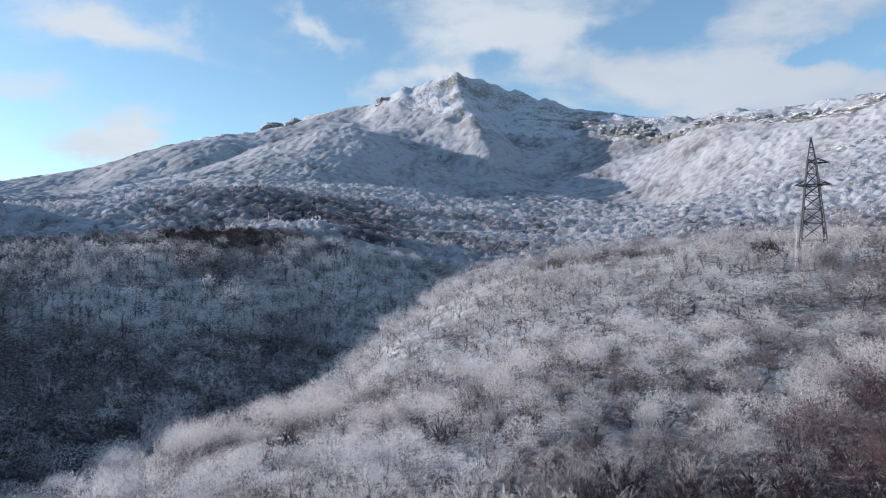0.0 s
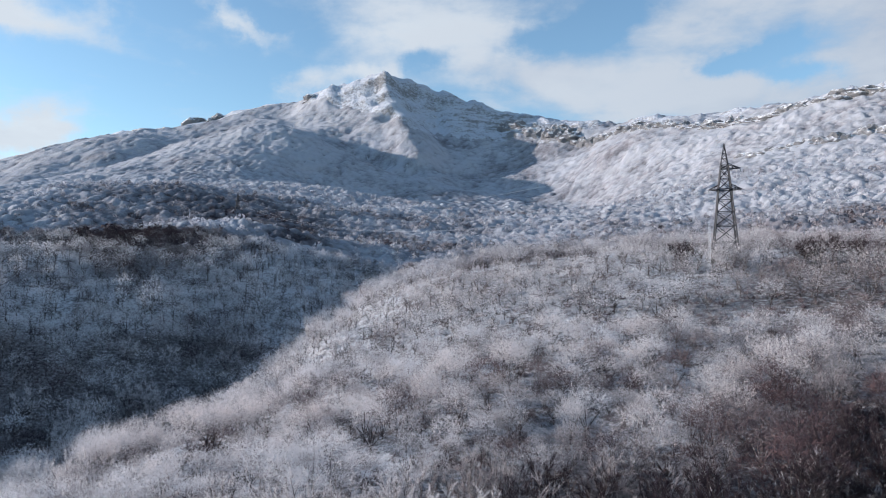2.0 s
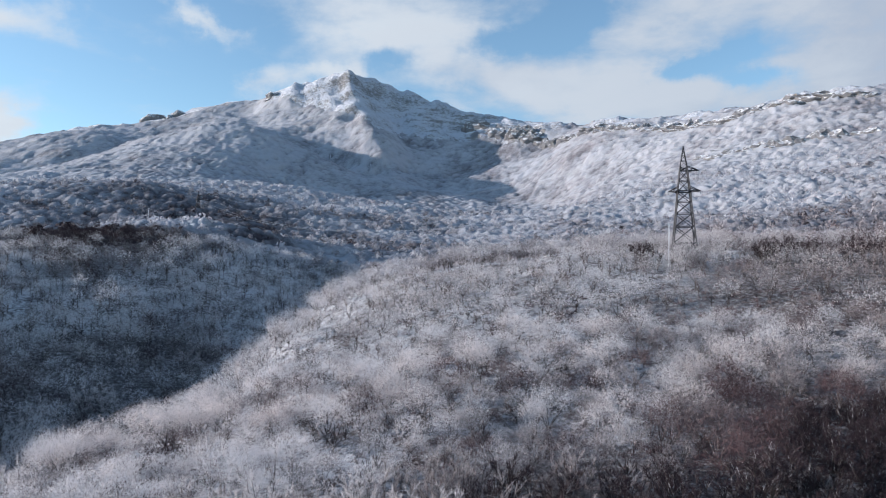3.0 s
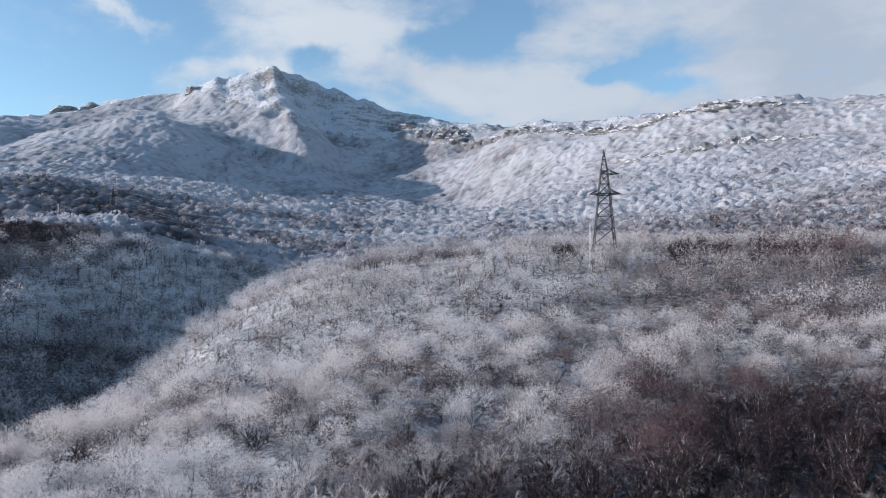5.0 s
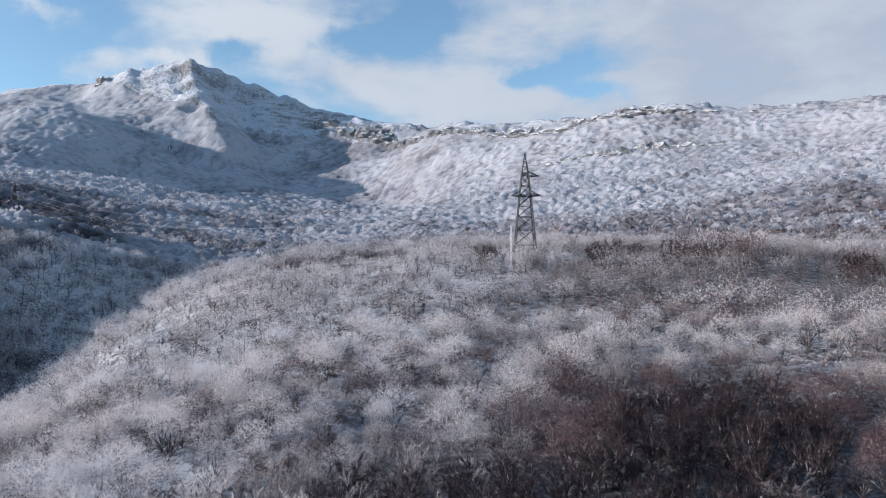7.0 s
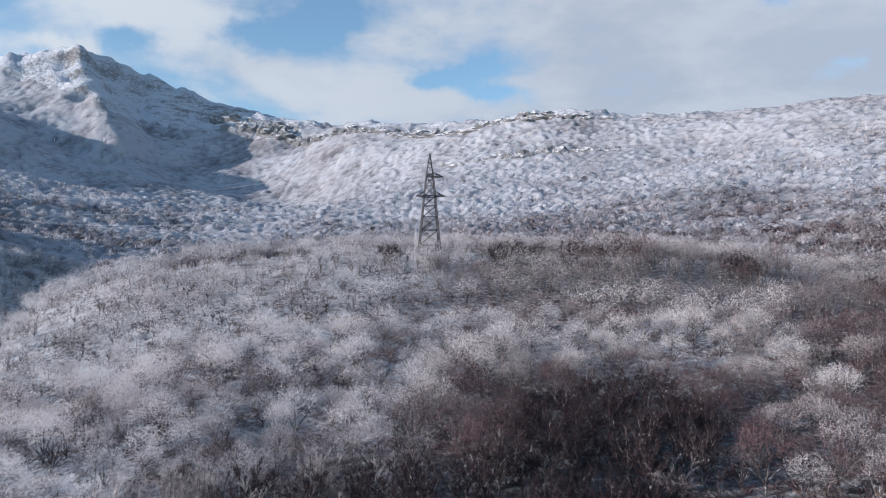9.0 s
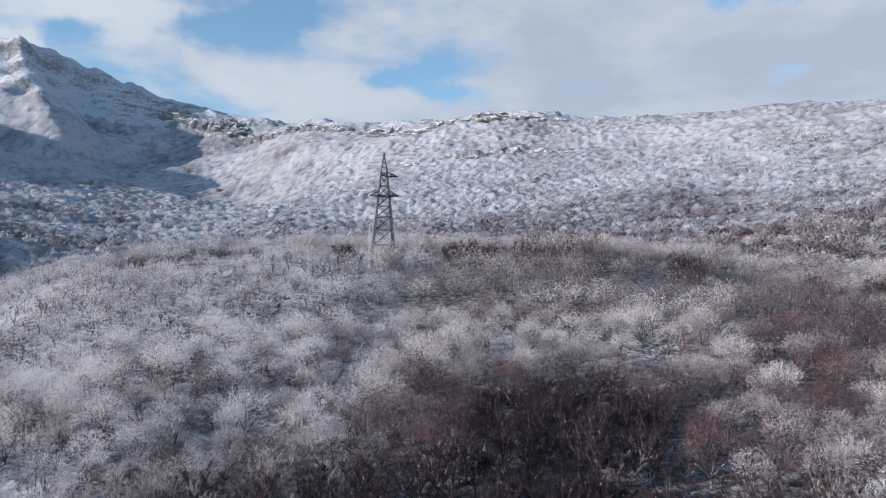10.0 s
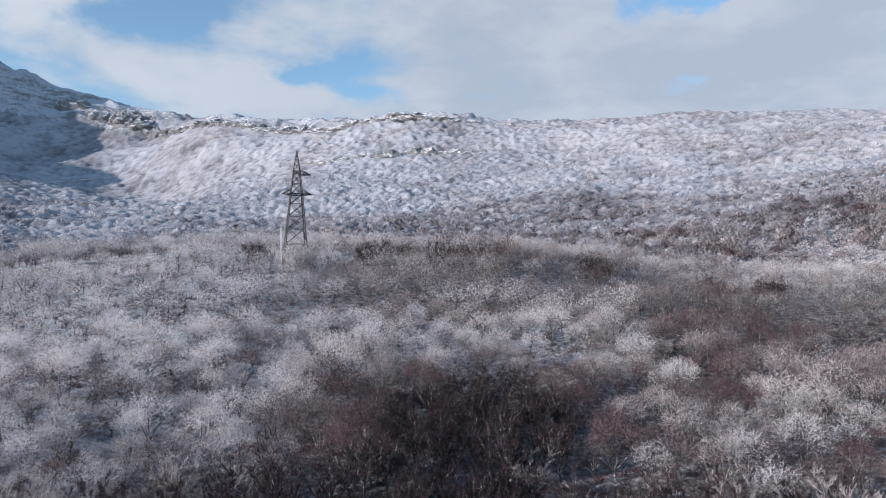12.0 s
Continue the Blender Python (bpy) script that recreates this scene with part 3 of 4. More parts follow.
def puff(rng, lobes, each, size, twigs=0):
    """A far tree, one unit high: several rounded lobes of frosted twig clumps, with loose twigs on top."""
    tris = []
    for k in range(lobes):
        turn = 2 * np.pi * (k + rng.uniform(-0.3, 0.3)) / max(1, lobes - 1)
        middle = np.array([0.23 * np.cos(turn), 0.23 * np.sin(turn), rng.uniform(0.40, 0.60)]) if k else np.array([0, 0, 0.68])
        out = unit(rng.normal(size=(each, 3)) * np.array([1, 1, 0.8]) + np.array([0, 0, 0.30]) + (middle - np.array([0, 0, 0.4])) * 1.6)
        tris.append(flakes(rng, middle + out * np.array([0.24, 0.24, 0.26]) * rng.uniform(0.75, 1.1, each)[:, None], out, size * rng.uniform(0.7, 1.3, each)))
        if twigs:
            way = unit(rng.normal(size=(twigs, 3)) * np.array([0.6, 0.6, 0.3]) + (middle - np.array([0, 0, 0.4])) * 2.0 + np.array([0, 0, 0.8]))
            tris.append(spikes(rng, middle + way * 0.12, way, rng.uniform(0.16, 0.34, twigs), rng.uniform(0.5, 1.1, twigs) * size * 0.32))
    tris = np.concatenate(tris)
    # frost thins downwards: the lobe's dark underside is put into its colour
    return tris, np.zeros(len(tris)), np.clip(0.62 + 0.50 * tris[:, :, 2], 0, 1.1)


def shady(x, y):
    """The bank beyond the gully, which the sun never reaches; its shade is also put into colours."""
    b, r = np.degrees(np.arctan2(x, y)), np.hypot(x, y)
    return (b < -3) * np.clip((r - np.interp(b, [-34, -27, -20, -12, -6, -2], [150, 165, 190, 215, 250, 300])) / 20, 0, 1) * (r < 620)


def frost_at(x, y):
    """How thickly the hoar frost lies on a tree, and how brown its bark is, by where it stands; some shade and sun is
    painted in.
    """
    b, r = np.degrees(np.arctan2(x, y)), np.hypot(x, y)
    f = np.interp(b, [-10, 15, 35], [0.76, 0.68, 0.57]) - 0.10 * np.clip((r - 300) / 100, 0, 1) + 0.30 * fbm(x, y, 60.0, 3, 71) + 0.12 * fbm(x, y, 14.0, 2, 75)
    tone = np.interp(b, [-30, 0, 30], [0.42, 0.58, 0.72]) - 0.55 * np.clip((r - 300) / 200, 0, 1) + 0.45 * fbm(x, y, 40.0, 2, 79)

    def oval(b0, r0, bw, rw):
        return np.exp(-((b - b0) / bw) ** 2 - ((r - r0) / rw) ** 2)
    grove = 1.2 * oval(40.5, 122, 8.5, 27) + 0.9 * oval(47, 140, 6, 24) + 0.50 * oval(64, 205, 10, 32) + 0.5 * oval(30, 100, 4, 10) + 0.20 * oval(64, 130, 12, 45) + 0.35 * oval(14, 105, 12, 22)
    crest = oval(36, 268, 4.0, 12) + oval(42, 268, 4.0, 12) + oval(51, 262, 2.2, 10) + oval(24.2, 275, 0.7, 12)
    # whiter trees; the oval at bearing -10.5 paints a sunlit patch as frost
    white = oval(22, 142, 3.5, 12) + 0.8 * oval(50, 195, 5, 25) + oval(-6, 238, 3.5, 26) + 0.9 * oval(-10.5, 505, 3, 25)
    edge = np.clip(1 - np.abs(b - np.interp(r, [118, 135, 160, 185, 215, 250, 290], [-34, -27, -20.7, -12.5, -6.4, -3.8, -1])) / 7.0, 0, 1) * (r < 300)
    # brown patches; the oval at bearing 67 is a cloud's shadow put into the frost
    brown_hill = 0.75 * oval(45, 710, 4.5, 110) + 0.9 * oval(51, 640, 5, 90) + 0.7 * oval(56, 560, 4, 70) + 0.45 * oval(61, 950, 8, 170) + 0.50 * oval(64, 430, 11, 80) + 0.45 * oval(59, 850, 5, 90) + 0.5 * oval(67, 1080, 5, 130) + 0.6 * oval(18, 620, 4, 60)
    f = f - 0.85 * np.clip(grove, 0, 1) - 0.6 * np.clip(crest, 0, 1) + 0.45 * white + 0.42 * edge - 0.29 * np.clip(brown_hill * (0.75 + 0.9 * fbm(x, y, 70.0, 3, 83)), 0, 1)
    # shade of the dark hill put into frost and bark, with the brown bank crest
    dark_shaded_woods = oval(-14, 800, 9, 110) + oval(-4, 720, 6, 100) + 0.9 * oval(3, 610, 5, 75) + 0.7 * oval(-20, 700, 9, 120) + 0.9 * oval(-19, 430, 5, 35) + 0.8 * oval(-12, 430, 4, 28) + 0.7 * oval(2, 600, 4, 60)
    f = f + (0.18 + 0.22 * fbm(x, y, 150.0, 3, 87)) * np.clip((r - 450) / 400, 0, 1) - 0.30 * np.clip(dark_shaded_woods, 0, 1)
    f = f - 0.24 * np.clip((180 - r) / 70, 0, 1) * np.clip((b - 4) / 14, 0, 1) * np.clip((64 - b) / 14, 0.55, 1)
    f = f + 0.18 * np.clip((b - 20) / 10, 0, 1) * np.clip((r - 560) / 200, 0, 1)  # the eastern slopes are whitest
    # the bank's shade goes into patchier frost and darker bark
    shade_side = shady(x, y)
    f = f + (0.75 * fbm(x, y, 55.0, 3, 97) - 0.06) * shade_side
    tone = tone - 0.35 * np.clip(grove + crest, 0, 1) - 0.30 * shade_side - 0.4 * np.clip(dark_shaded_woods, 0, 1)
    return np.clip(f, 0.02, 1.0), np.clip(tone, 0, 1)


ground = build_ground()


def at(bearing, distance):
    return distance * math.sin(radians(bearing)), distance * math.cos(radians(bearing))


def scatter(rng, near, far, left, right, spacing):
    """Jittered places between two distances and two bearings."""
    reach = far + spacing
    g = np.arange(-reach, reach, spacing)
    gx, gy = np.meshgrid(g, g)
    x = gx.ravel() + rng.uniform(-0.48, 0.48, gx.size) * spacing
    y = gy.ravel() + rng.uniform(-0.48, 0.48, gx.size) * spacing
    r, b = np.hypot(x, y), np.degrees(np.arctan2(x, y))
    ok = (r > near) & (r < far) & (b > left) & (b < right)
    return x[ok], y[ok]


def open_ground(x, y):
    """Small clearings where snow and brush lie open."""
    b, r = np.degrees(np.arctan2(x, y)), np.hypot(x, y)
    spots = ((60, 104, 2.2, 4), (48, 232, 5, 9), (57, 200, 3, 6), (12, 150, 2, 5))
    gone = np.zeros(len(x), bool)
    for b0, r0, bw, rw in spots:
        gone |= ((b - b0) / bw) ** 2 + ((r - r0) / rw) ** 2 < 1
    gone |= fbm(x, y, 22.0, 2, 95) > np.where(r > 215, 0.66, 0.50)
    return gone


def across(x, y):
    """The shady bank beyond the gully."""
    b, r = np.degrees(np.arctan2(x, y)), np.hypot(x, y)
    return (b < 2) & (r < 430) & (r > np.interp(b, [-50, -31, -20, -12, -6, -3, 0, 2], [170, 172, 197, 226, 258, 305, 355, 380]))


def forest(name, label, rng, shapes, x, y, tall, sink=0.3, vary=1.0, twig=TWIG):
    """Many trees as one mesh. shapes: (triangles, material per triangle, tip weight per corner)."""
    z, rock = land(x, y)
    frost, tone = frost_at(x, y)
    sort = rng.normal(size=len(x)) * 0.10 + rng.choice([-0.42, -0.15, 0.0, 0.12, 0.30], len(x))
    frost = np.clip(frost + vary * sort * (0.50 + 0.50 * frost), 0, 1)
    tone = np.clip(tone + rng.normal(size=len(x)) * 0.2, 0, 1)
    turn = rng.uniform(0, 2 * np.pi, len(x))
    size = tall * rng.uniform(0.68, 1.18, len(x)) * (1.0 + 0.30 * fbm(x, y, 30.0, 2, 91))
    kind = rng.integers(0, len(shapes), len(x))
    tris, mats, fr, to = [], [], [], []
    for k, (shape, mat, tip) in enumerate(shapes):
        i = np.nonzero(kind == k)[0]
        if not len(i):
            continue
        c, s = np.cos(turn[i])[:, None, None], np.sin(turn[i])[:, None, None]
        g = size[i][:, None, None]
        px = (shape[None, :, :, 0] * c - shape[None, :, :, 1] * s) * g + x[i][:, None, None]
        py = (shape[None, :, :, 0] * s + shape[None, :, :, 1] * c) * g + y[i][:, None, None]
        pz = shape[None, :, :, 2] * g + (z[i] - sink)[:, None, None]
        tris.append(np.stack([px, py, pz], -1).reshape(-1, 3, 3))
        mats.append(np.tile(mat, len(i)))
        fr.append((frost[i][:, None, None] * tip[None]).reshape(-1, 3))
        to.append(np.broadcast_to(tone[i][:, None, None], (len(i), *tip.shape)).reshape(-1, 3))
    data = tri_mesh(name, np.concatenate(tris), [twig, BARK], {"frost": np.concatenate(fr), "tone": np.concatenate(to)}, np.concatenate(mats))
    return tagged(new(name, data), label, "trees", kind="stuff")


def shape_of(rng, limbs, twigs, width, sides=3, spread=0.95, fork_at=(0.10, 0.24), clumps=0):
    """A tree one unit high for the woods; clumps: tufts of frosted twigs in each of its lobes."""
    wood, twig = grow(rng, 1.0, limbs, 0, twigs, width, sides, spread, fork_at)
    if clumps:
        tufts = []
        for k in range(7):
            turn = 2 * np.pi * (k + rng.uniform(-0.4, 0.4)) / 6
            wide = 0.30 * spread * rng.uniform(0.7, 1.15) if k else 0.0
            middle = np.array([wide * np.cos(turn), wide * np.sin(turn), rng.uniform(0.45, 0.70) if k else 0.74])
            out = unit(rng.normal(size=(clumps, 3)) + np.array([0, 0, 0.35]) + (middle - np.array([0, 0, 0.45])))
            tufts.append(flakes(rng, middle + out * np.array([0.19, 0.19, 0.20]) * rng.uniform(0.4, 1.15, clumps)[:, None], out, width * rng.uniform(0.7, 1.6, clumps), 0.7))
        twig = np.concatenate([twig] + tufts)
    tris = np.concatenate([wood, twig])
    mat = np.concatenate([np.ones(len(wood)), np.zeros(len(twig))])
    # less frost low in the crown, which paints its self-shading
    tip = np.concatenate([np.full((len(wood), 3), 0.5), np.clip(0.55 + 0.70 * twig[:, :, 2], 0, 1.15)])
    return tris, mat, tip


rng = np.random.default_rng(5)
LEFT, RIGHT = -37.0, 77.0
# nearest trees: things of their own
KINDS = (("bare grey-brown beech tree with thick white hoar frost", 0.85, 0.6), ("bare grey beech tree with half-frosted twigs", 0.5, 0.85),
         ("bare reddish-brown tree with little frost", 0.02, 0.08))
models = []
for label, frost, tone in KINDS:
    for k in range(4):
        wood, twig = grow(rng, 8.0, 10, 8, 32, 0.036, 4 if k == 0 else 3, 1.05 if frost > 0.3 else 0.85, (0.10, 0.24) if frost > 0.3 else (0.26, 0.40))
        trunk = tri_mesh("trunk", wood, [BARK], {})
        # crown's lower twigs darkened through frost, as painted self-shading
        crown = tri_mesh("crown", twig, [TWIG], {"frost": frost * (0.62 + 0.60 * twig[:, :, 2] / 8.0),
                                                 "tone": np.full((len(twig), 3), tone)})
        models.append((trunk, crown, label))

def plant(px, py, kind, size, group):
    """One tree with its trunk and crown, rooted in the ground."""
    trunk, crown, label = models[kind * 4 + int(rng.integers(4))]
    tree = new("tree")
    tree.matrix_basis = pose(px, py, float(height([px], [py])[0]) - 0.2, 0, 0, rng.uniform(0, 360)) @ Matrix.Diagonal((size, size, size, 1))
    tagged(tree, label, "tree", group)
    for name, data in (("trunk", trunk), ("crown", crown)):
        piece = new(name, data)
        piece.parent = tree


def in_grove(x, y):
    b, r = np.degrees(np.arctan2(x, y)), np.hypot(x, y)
    return ((b - 41.5) / 8.5) ** 2 + ((r - 122) / 27) ** 2 < 1


x, y = scatter(rng, 62, 330, LEFT, RIGHT, 6.0)
ok = ~open_ground(x, y)
x, y = x[ok], y[ok]
order = np.argsort(np.hypot(x, y))
grove = order[in_grove(x[order], y[order])]
others = order[~in_grove(x[order], y[order])]
near, rest = others[:190], others[190:]
frost, tone = frost_at(x[near], y[near])
frost = frost + rng.normal(size=len(near)) * 0.10 + rng.choice([-0.35, -0.15, 0.0, 0.1, 0.25], len(near)) * (0.25 + 0.75 * frost)
for px, py, f in zip(x[near], y[near], frost):
    plant(px, py, 0 if f > 0.62 else 1 if f > 0.30 else 2, rng.uniform(0.95, 1.5), "trees on the near hillside")
for px, py in zip(x[grove], y[grove]):
    plant(px, py, 2, rng.uniform(0.9, 1.35), "brown grove on the hillside")
gx, gy = scatter(rng, 90, 155, 31, 52, 5.6)
for px, py in zip(gx, gy):
    if in_grove(px, py):
        plant(px, py, 2, rng.uniform(0.8, 1.2), "brown grove on the hillside")
# brown trees that stand out along the crest
for b0, b1, r0, count in ((32.6, 36.8, 266, 12), (37.8, 43.6, 266, 14), (49.2, 52.6, 260, 8), (23.7, 24.8, 268, 3), (58.5, 66.0, 246, 9)):
    for _ in range(count):
        plant(*at(rng.uniform(b0, b1), r0 - 4 + rng.uniform(-5, 5)), 2, rng.uniform(1.0, 1.4), "brown trees along the crest")
# frosted trees round the foot of the tower
for b0, r0, kind, size in ((26.5, 263, 0, 1.0), (26.9, 266, 1, 1.1), (27.3, 262, 0, 1.15), (27.7, 264, 1, 1.0), (28.1, 263, 0, 1.1), (28.5, 266, 0, 0.95), (27.1, 257, 0, 0.9), (27.9, 256, 1, 0.9)):
    plant(*at(b0, r0), kind, size, "frosted trees round the tower")
# white trees along the edge of the hill, and taller ones beyond the gully
for b0, r0 in ((-33, 120), (-31, 124), (-29, 129), (-27, 136), (-25.5, 141), (-24, 146), (-22, 153), (-20, 161), (-18, 168), (-16, 175), (-14, 180), (-12, 186),
               (-10.5, 194), (-9, 201), (-7.6, 208), (-6.6, 216), (-5.6, 226), (-4.8, 236), (-4.0, 248), (-3.0, 262), (-2.0, 276), (-0.6, 292)):
    plant(*at(b0 + rng.uniform(-0.7, 0.7), r0 + rng.uniform(-6, 6)), 0, rng.uniform(1.0, 1.5), "white trees along the edge of the hill")
for _ in range(30):
    b0 = rng.uniform(-33, -5)
    plant(*at(b0, np.interp(b0, [-33, -20, -12, -5], [178, 204, 236, 275]) + rng.uniform(0, 1) ** 1.5 * 130), int(rng.choice([0, 0, 1])), rng.uniform(1.05, 1.55), "frosted trees on the shady bank")
# single pale trees in front of the grove
for b0, r0, size in ((49.6, 97, 1.0), (46.5, 108, 1.05), (33.2, 108, 1.1), (57.5, 118, 1.15), (36.8, 104, 0.9)):
    plant(*at(b0, r0), 1, size, "pale trees by the grove")

mid_shapes = [shape_of(rng, 9, 72, 0.0072, clumps=72) for _ in range(14)]
rest = rest[~across(x[rest], y[rest])]
low = rest[np.hypot(x[rest], y[rest]) < 195]
high = rest[np.hypot(x[rest], y[rest]) >= 195]
forest("hillside_woods", "bare frosted broadleaf woods on the near hill", rng, mid_shapes, x[low], y[low], 10.6, 0.3, 1.3)
crest_shapes = [shape_of(rng, 7, 22, 0.0105, 3, 1.0, clumps=22) for _ in range(14)]
forest("hilltop_woods", "bare frosted broadleaf woods along the hill crest", rng, crest_shapes, x[high], y[high], 10.2)

brush = []
for _ in range(8):
    n = 34
    way = unit(rng.normal(size=(n, 3)) * np.array([0.9, 0.9, 0.3]) + np.array([0, 0, 0.75]))
    tris = spikes(rng, rng.normal(size=(n, 3)) * np.array([0.30, 0.30, 0.03]), way, rng.uniform(0.5, 1.0, n), rng.uniform(0.05, 0.10, n))
    # frost kept low, lowest at the roots: shade under the trees painted in
    brush.append((tris, np.zeros(n), np.tile([0.35, 0.35, 0.6], (n, 1))))
x, y = scatter(rng, 62, 230, LEFT, RIGHT, 4.0)
forest("undergrowth", "frosted bare brush under the trees", rng, brush, x, y, 2.2, 0.1)

far_shapes = [puff(rng, 6, 12, 0.075, 9) for _ in range(14)]
x, y = scatter(rng, 160, 430, LEFT, 3, 5.6)
ok = across(x, y)
bank_shapes = [shape_of(rng, 7, 17, 0.015, 3, rng.uniform(0.7, 1.0), (0.22, 0.42), clumps=11) for _ in range(14)]
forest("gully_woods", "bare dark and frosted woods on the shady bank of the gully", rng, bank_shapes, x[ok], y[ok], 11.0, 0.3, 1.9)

x, y = scatter(rng, 330, 440, LEFT, RIGHT, 5.6)
ok = ~open_ground(x, y) & ~across(x, y)
forest("valley_woods", "bare frosted broadleaf woods at the valley edge", rng, far_shapes, x[ok], y[ok], 8.6, 0.3, 0.8, FAR_TWIG)



def domes(x, y, cell, seed):
    """Closed woods seen from afar: the height share of the crown over each place, and that tree's own random numbers."""
    best, luck, other = np.zeros(len(x)), np.zeros(len(x)), np.zeros(len(x))
    ix, iy = np.floor(x / cell), np.floor(y / cell)
    for dx in (-1, 0, 1):
        for dy in (-1, 0, 1):
            a, b = ix + dx, iy + dy
            tx, ty = (a + lattice(a, b, seed) * 0.9 + 0.05) * cell, (b + lattice(a, b, seed + 1) * 0.9 + 0.05) * cell
            mine, yours = lattice(a, b, seed + 2), lattice(a, b, seed + 3)
            wide = cell * (0.62 + 0.38 * mine)
            h = np.clip(1 - ((x - tx) ** 2 + (y - ty) ** 2) / wide ** 2, 0, 1) ** 0.55 * (0.60 + 0.40 * mine)
            top = h > best
            best, luck, other = np.where(top, h, best), np.where(top, mine, luck), np.where(top, yours, other)
    return best, luck, other


def canopy(name, label, near_m, far_m, ring, turn, cell, tall):
    """The joined crowns of far woods as one lumpy sheet that rises from the ground."""
    b, r = np.meshgrid(np.radians(np.arange(LEFT, RIGHT, turn)), np.arange(near_m, far_m, ring))
    x, y = (r * np.sin(b)).ravel(), (r * np.cos(b)).ravel()
    x, y = x + fbm(x, y, 9.0, 2, 141) * 1.2, y + fbm(x, y, 9.0, 2, 143) * 1.2
    z, rock = land(x, y)
    crown, luck, other = domes(x, y, cell, 151)
    thin = np.clip(1.15 - rock * 1.5 + 0.5 * (other - 0.5), -0.4, 1)
    size = tall * (1 + 0.40 * fbm(x, y, 40.0, 2, 91)) * (0.75 + 0.45 * other)
    size = size * np.clip(np.minimum(np.hypot(x, y) - near_m, far_m - np.hypot(x, y)) / 30, 0, 1)
    z = z + np.where(thin > 0, crown * size * np.clip(thin * 1.5, 0, 1), -1.5) + fbm(x, y, 4.5, 3, 147) * 0.8 - 0.3
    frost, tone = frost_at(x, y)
    # last factor paints the shade between and under the crowns
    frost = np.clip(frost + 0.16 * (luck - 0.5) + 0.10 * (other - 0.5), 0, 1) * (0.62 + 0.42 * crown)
    nr, nb = b.shape
    i, j = np.meshgrid(np.arange(nb - 1), np.arange(nr - 1))
    faces = np.stack([j * nb + i, j * nb + i + 1, (j + 1) * nb + i + 1, (j + 1) * nb + i], -1).reshape(-1, 4)
    faces = faces[np.max(thin[faces], axis=1) > 0]
    data = bpy.data.meshes.new(name)
    data.vertices.add(len(x))
    data.vertices.foreach_set("co", np.stack([x, y, z], -1).astype(np.float32).ravel())
    data.loops.add(faces.size)
    data.loops.foreach_set("vertex_index", faces.astype(np.int32).ravel())
    data.polygons.add(len(faces))
    data.polygons.foreach_set("loop_start", (np.arange(len(faces)) * 4).astype(np.int32))
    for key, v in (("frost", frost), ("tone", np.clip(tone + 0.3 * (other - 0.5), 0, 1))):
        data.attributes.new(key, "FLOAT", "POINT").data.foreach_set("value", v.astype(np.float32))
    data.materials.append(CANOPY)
    data.update(calc_edges=True)
    data.shade_smooth()
    return tagged(new(name, data), label, "trees", kind="stuff")


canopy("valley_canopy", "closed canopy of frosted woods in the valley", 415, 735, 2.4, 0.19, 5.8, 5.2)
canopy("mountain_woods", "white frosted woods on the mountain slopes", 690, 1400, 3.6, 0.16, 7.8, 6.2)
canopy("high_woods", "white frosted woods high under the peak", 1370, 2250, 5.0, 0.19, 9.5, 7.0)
sprays = [puff(rng, 4, 6, 0.13, 3) for _ in range(16)]
x, y = scatter(rng, 430, 1050, LEFT, RIGHT, 13.0)
forest("standing_trees", "single frosted trees that stand above the woods", rng, sprays, x, y, 8.2, 0.3, 0.6, FAR_TWIG)
far_sprays = [puff(rng, 4, 5, 0.18) for _ in range(6)]
x, y = scatter(rng, 60, 900, -179, 180, 34.0)
b = np.degrees(np.arctan2(x, y))
ok = (b < LEFT) | (b > RIGHT)
forest("woods_behind", "bare frosted woods on the hills around", rng, far_sprays, x[ok], y[ok], 9.0)


# ======== rock outcrops ========
def stone_material():
    m, n, shader = material("frosted_limestone")
    geo = n.add("ShaderNodeNewGeometry")
    where = geo.outputs["Position"]
    parts = n.add("ShaderNodeSeparateXYZ")
    n.put(parts.inputs[0], geo.outputs["Normal"])
    grain = n.noise(where, 0.25, 7.0, 0.7)
    layer = n.noise(n.vec("MULTIPLY", where, (0.02, 0.02, 0.35)), 1.0, 6.0, 0.7, 0.3)
    rock = n.mix(grain, (0.085, 0.087, 0.10), (0.27, 0.265, 0.275))
    rock = n.mix(n.ramp(layer, 0.35, 0.6), rock, (0.18, 0.18, 0.19))
    cap = n.ramp(n.math("ADD", parts.outputs[2], n.math("MULTIPLY", n.math("SUBTRACT", grain, 0.5), 2.2)), 0.35, 0.95)
    n.put(shader.inputs["Base Color"], n.mix(cap, rock, (0.78, 0.79, 0.82)))
    shader.inputs["Roughness"].default_value = 0.85
    bump = n.add("ShaderNodeBump")
    bump.inputs["Strength"].default_value, bump.inputs["Distance"].default_value = 0.9, 2.0
    n.put(bump.inputs["Height"], n.math("ADD", grain, layer))
    n.put(shader.inputs["Normal"], bump.outputs[0])
    return m


STONE = stone_material()


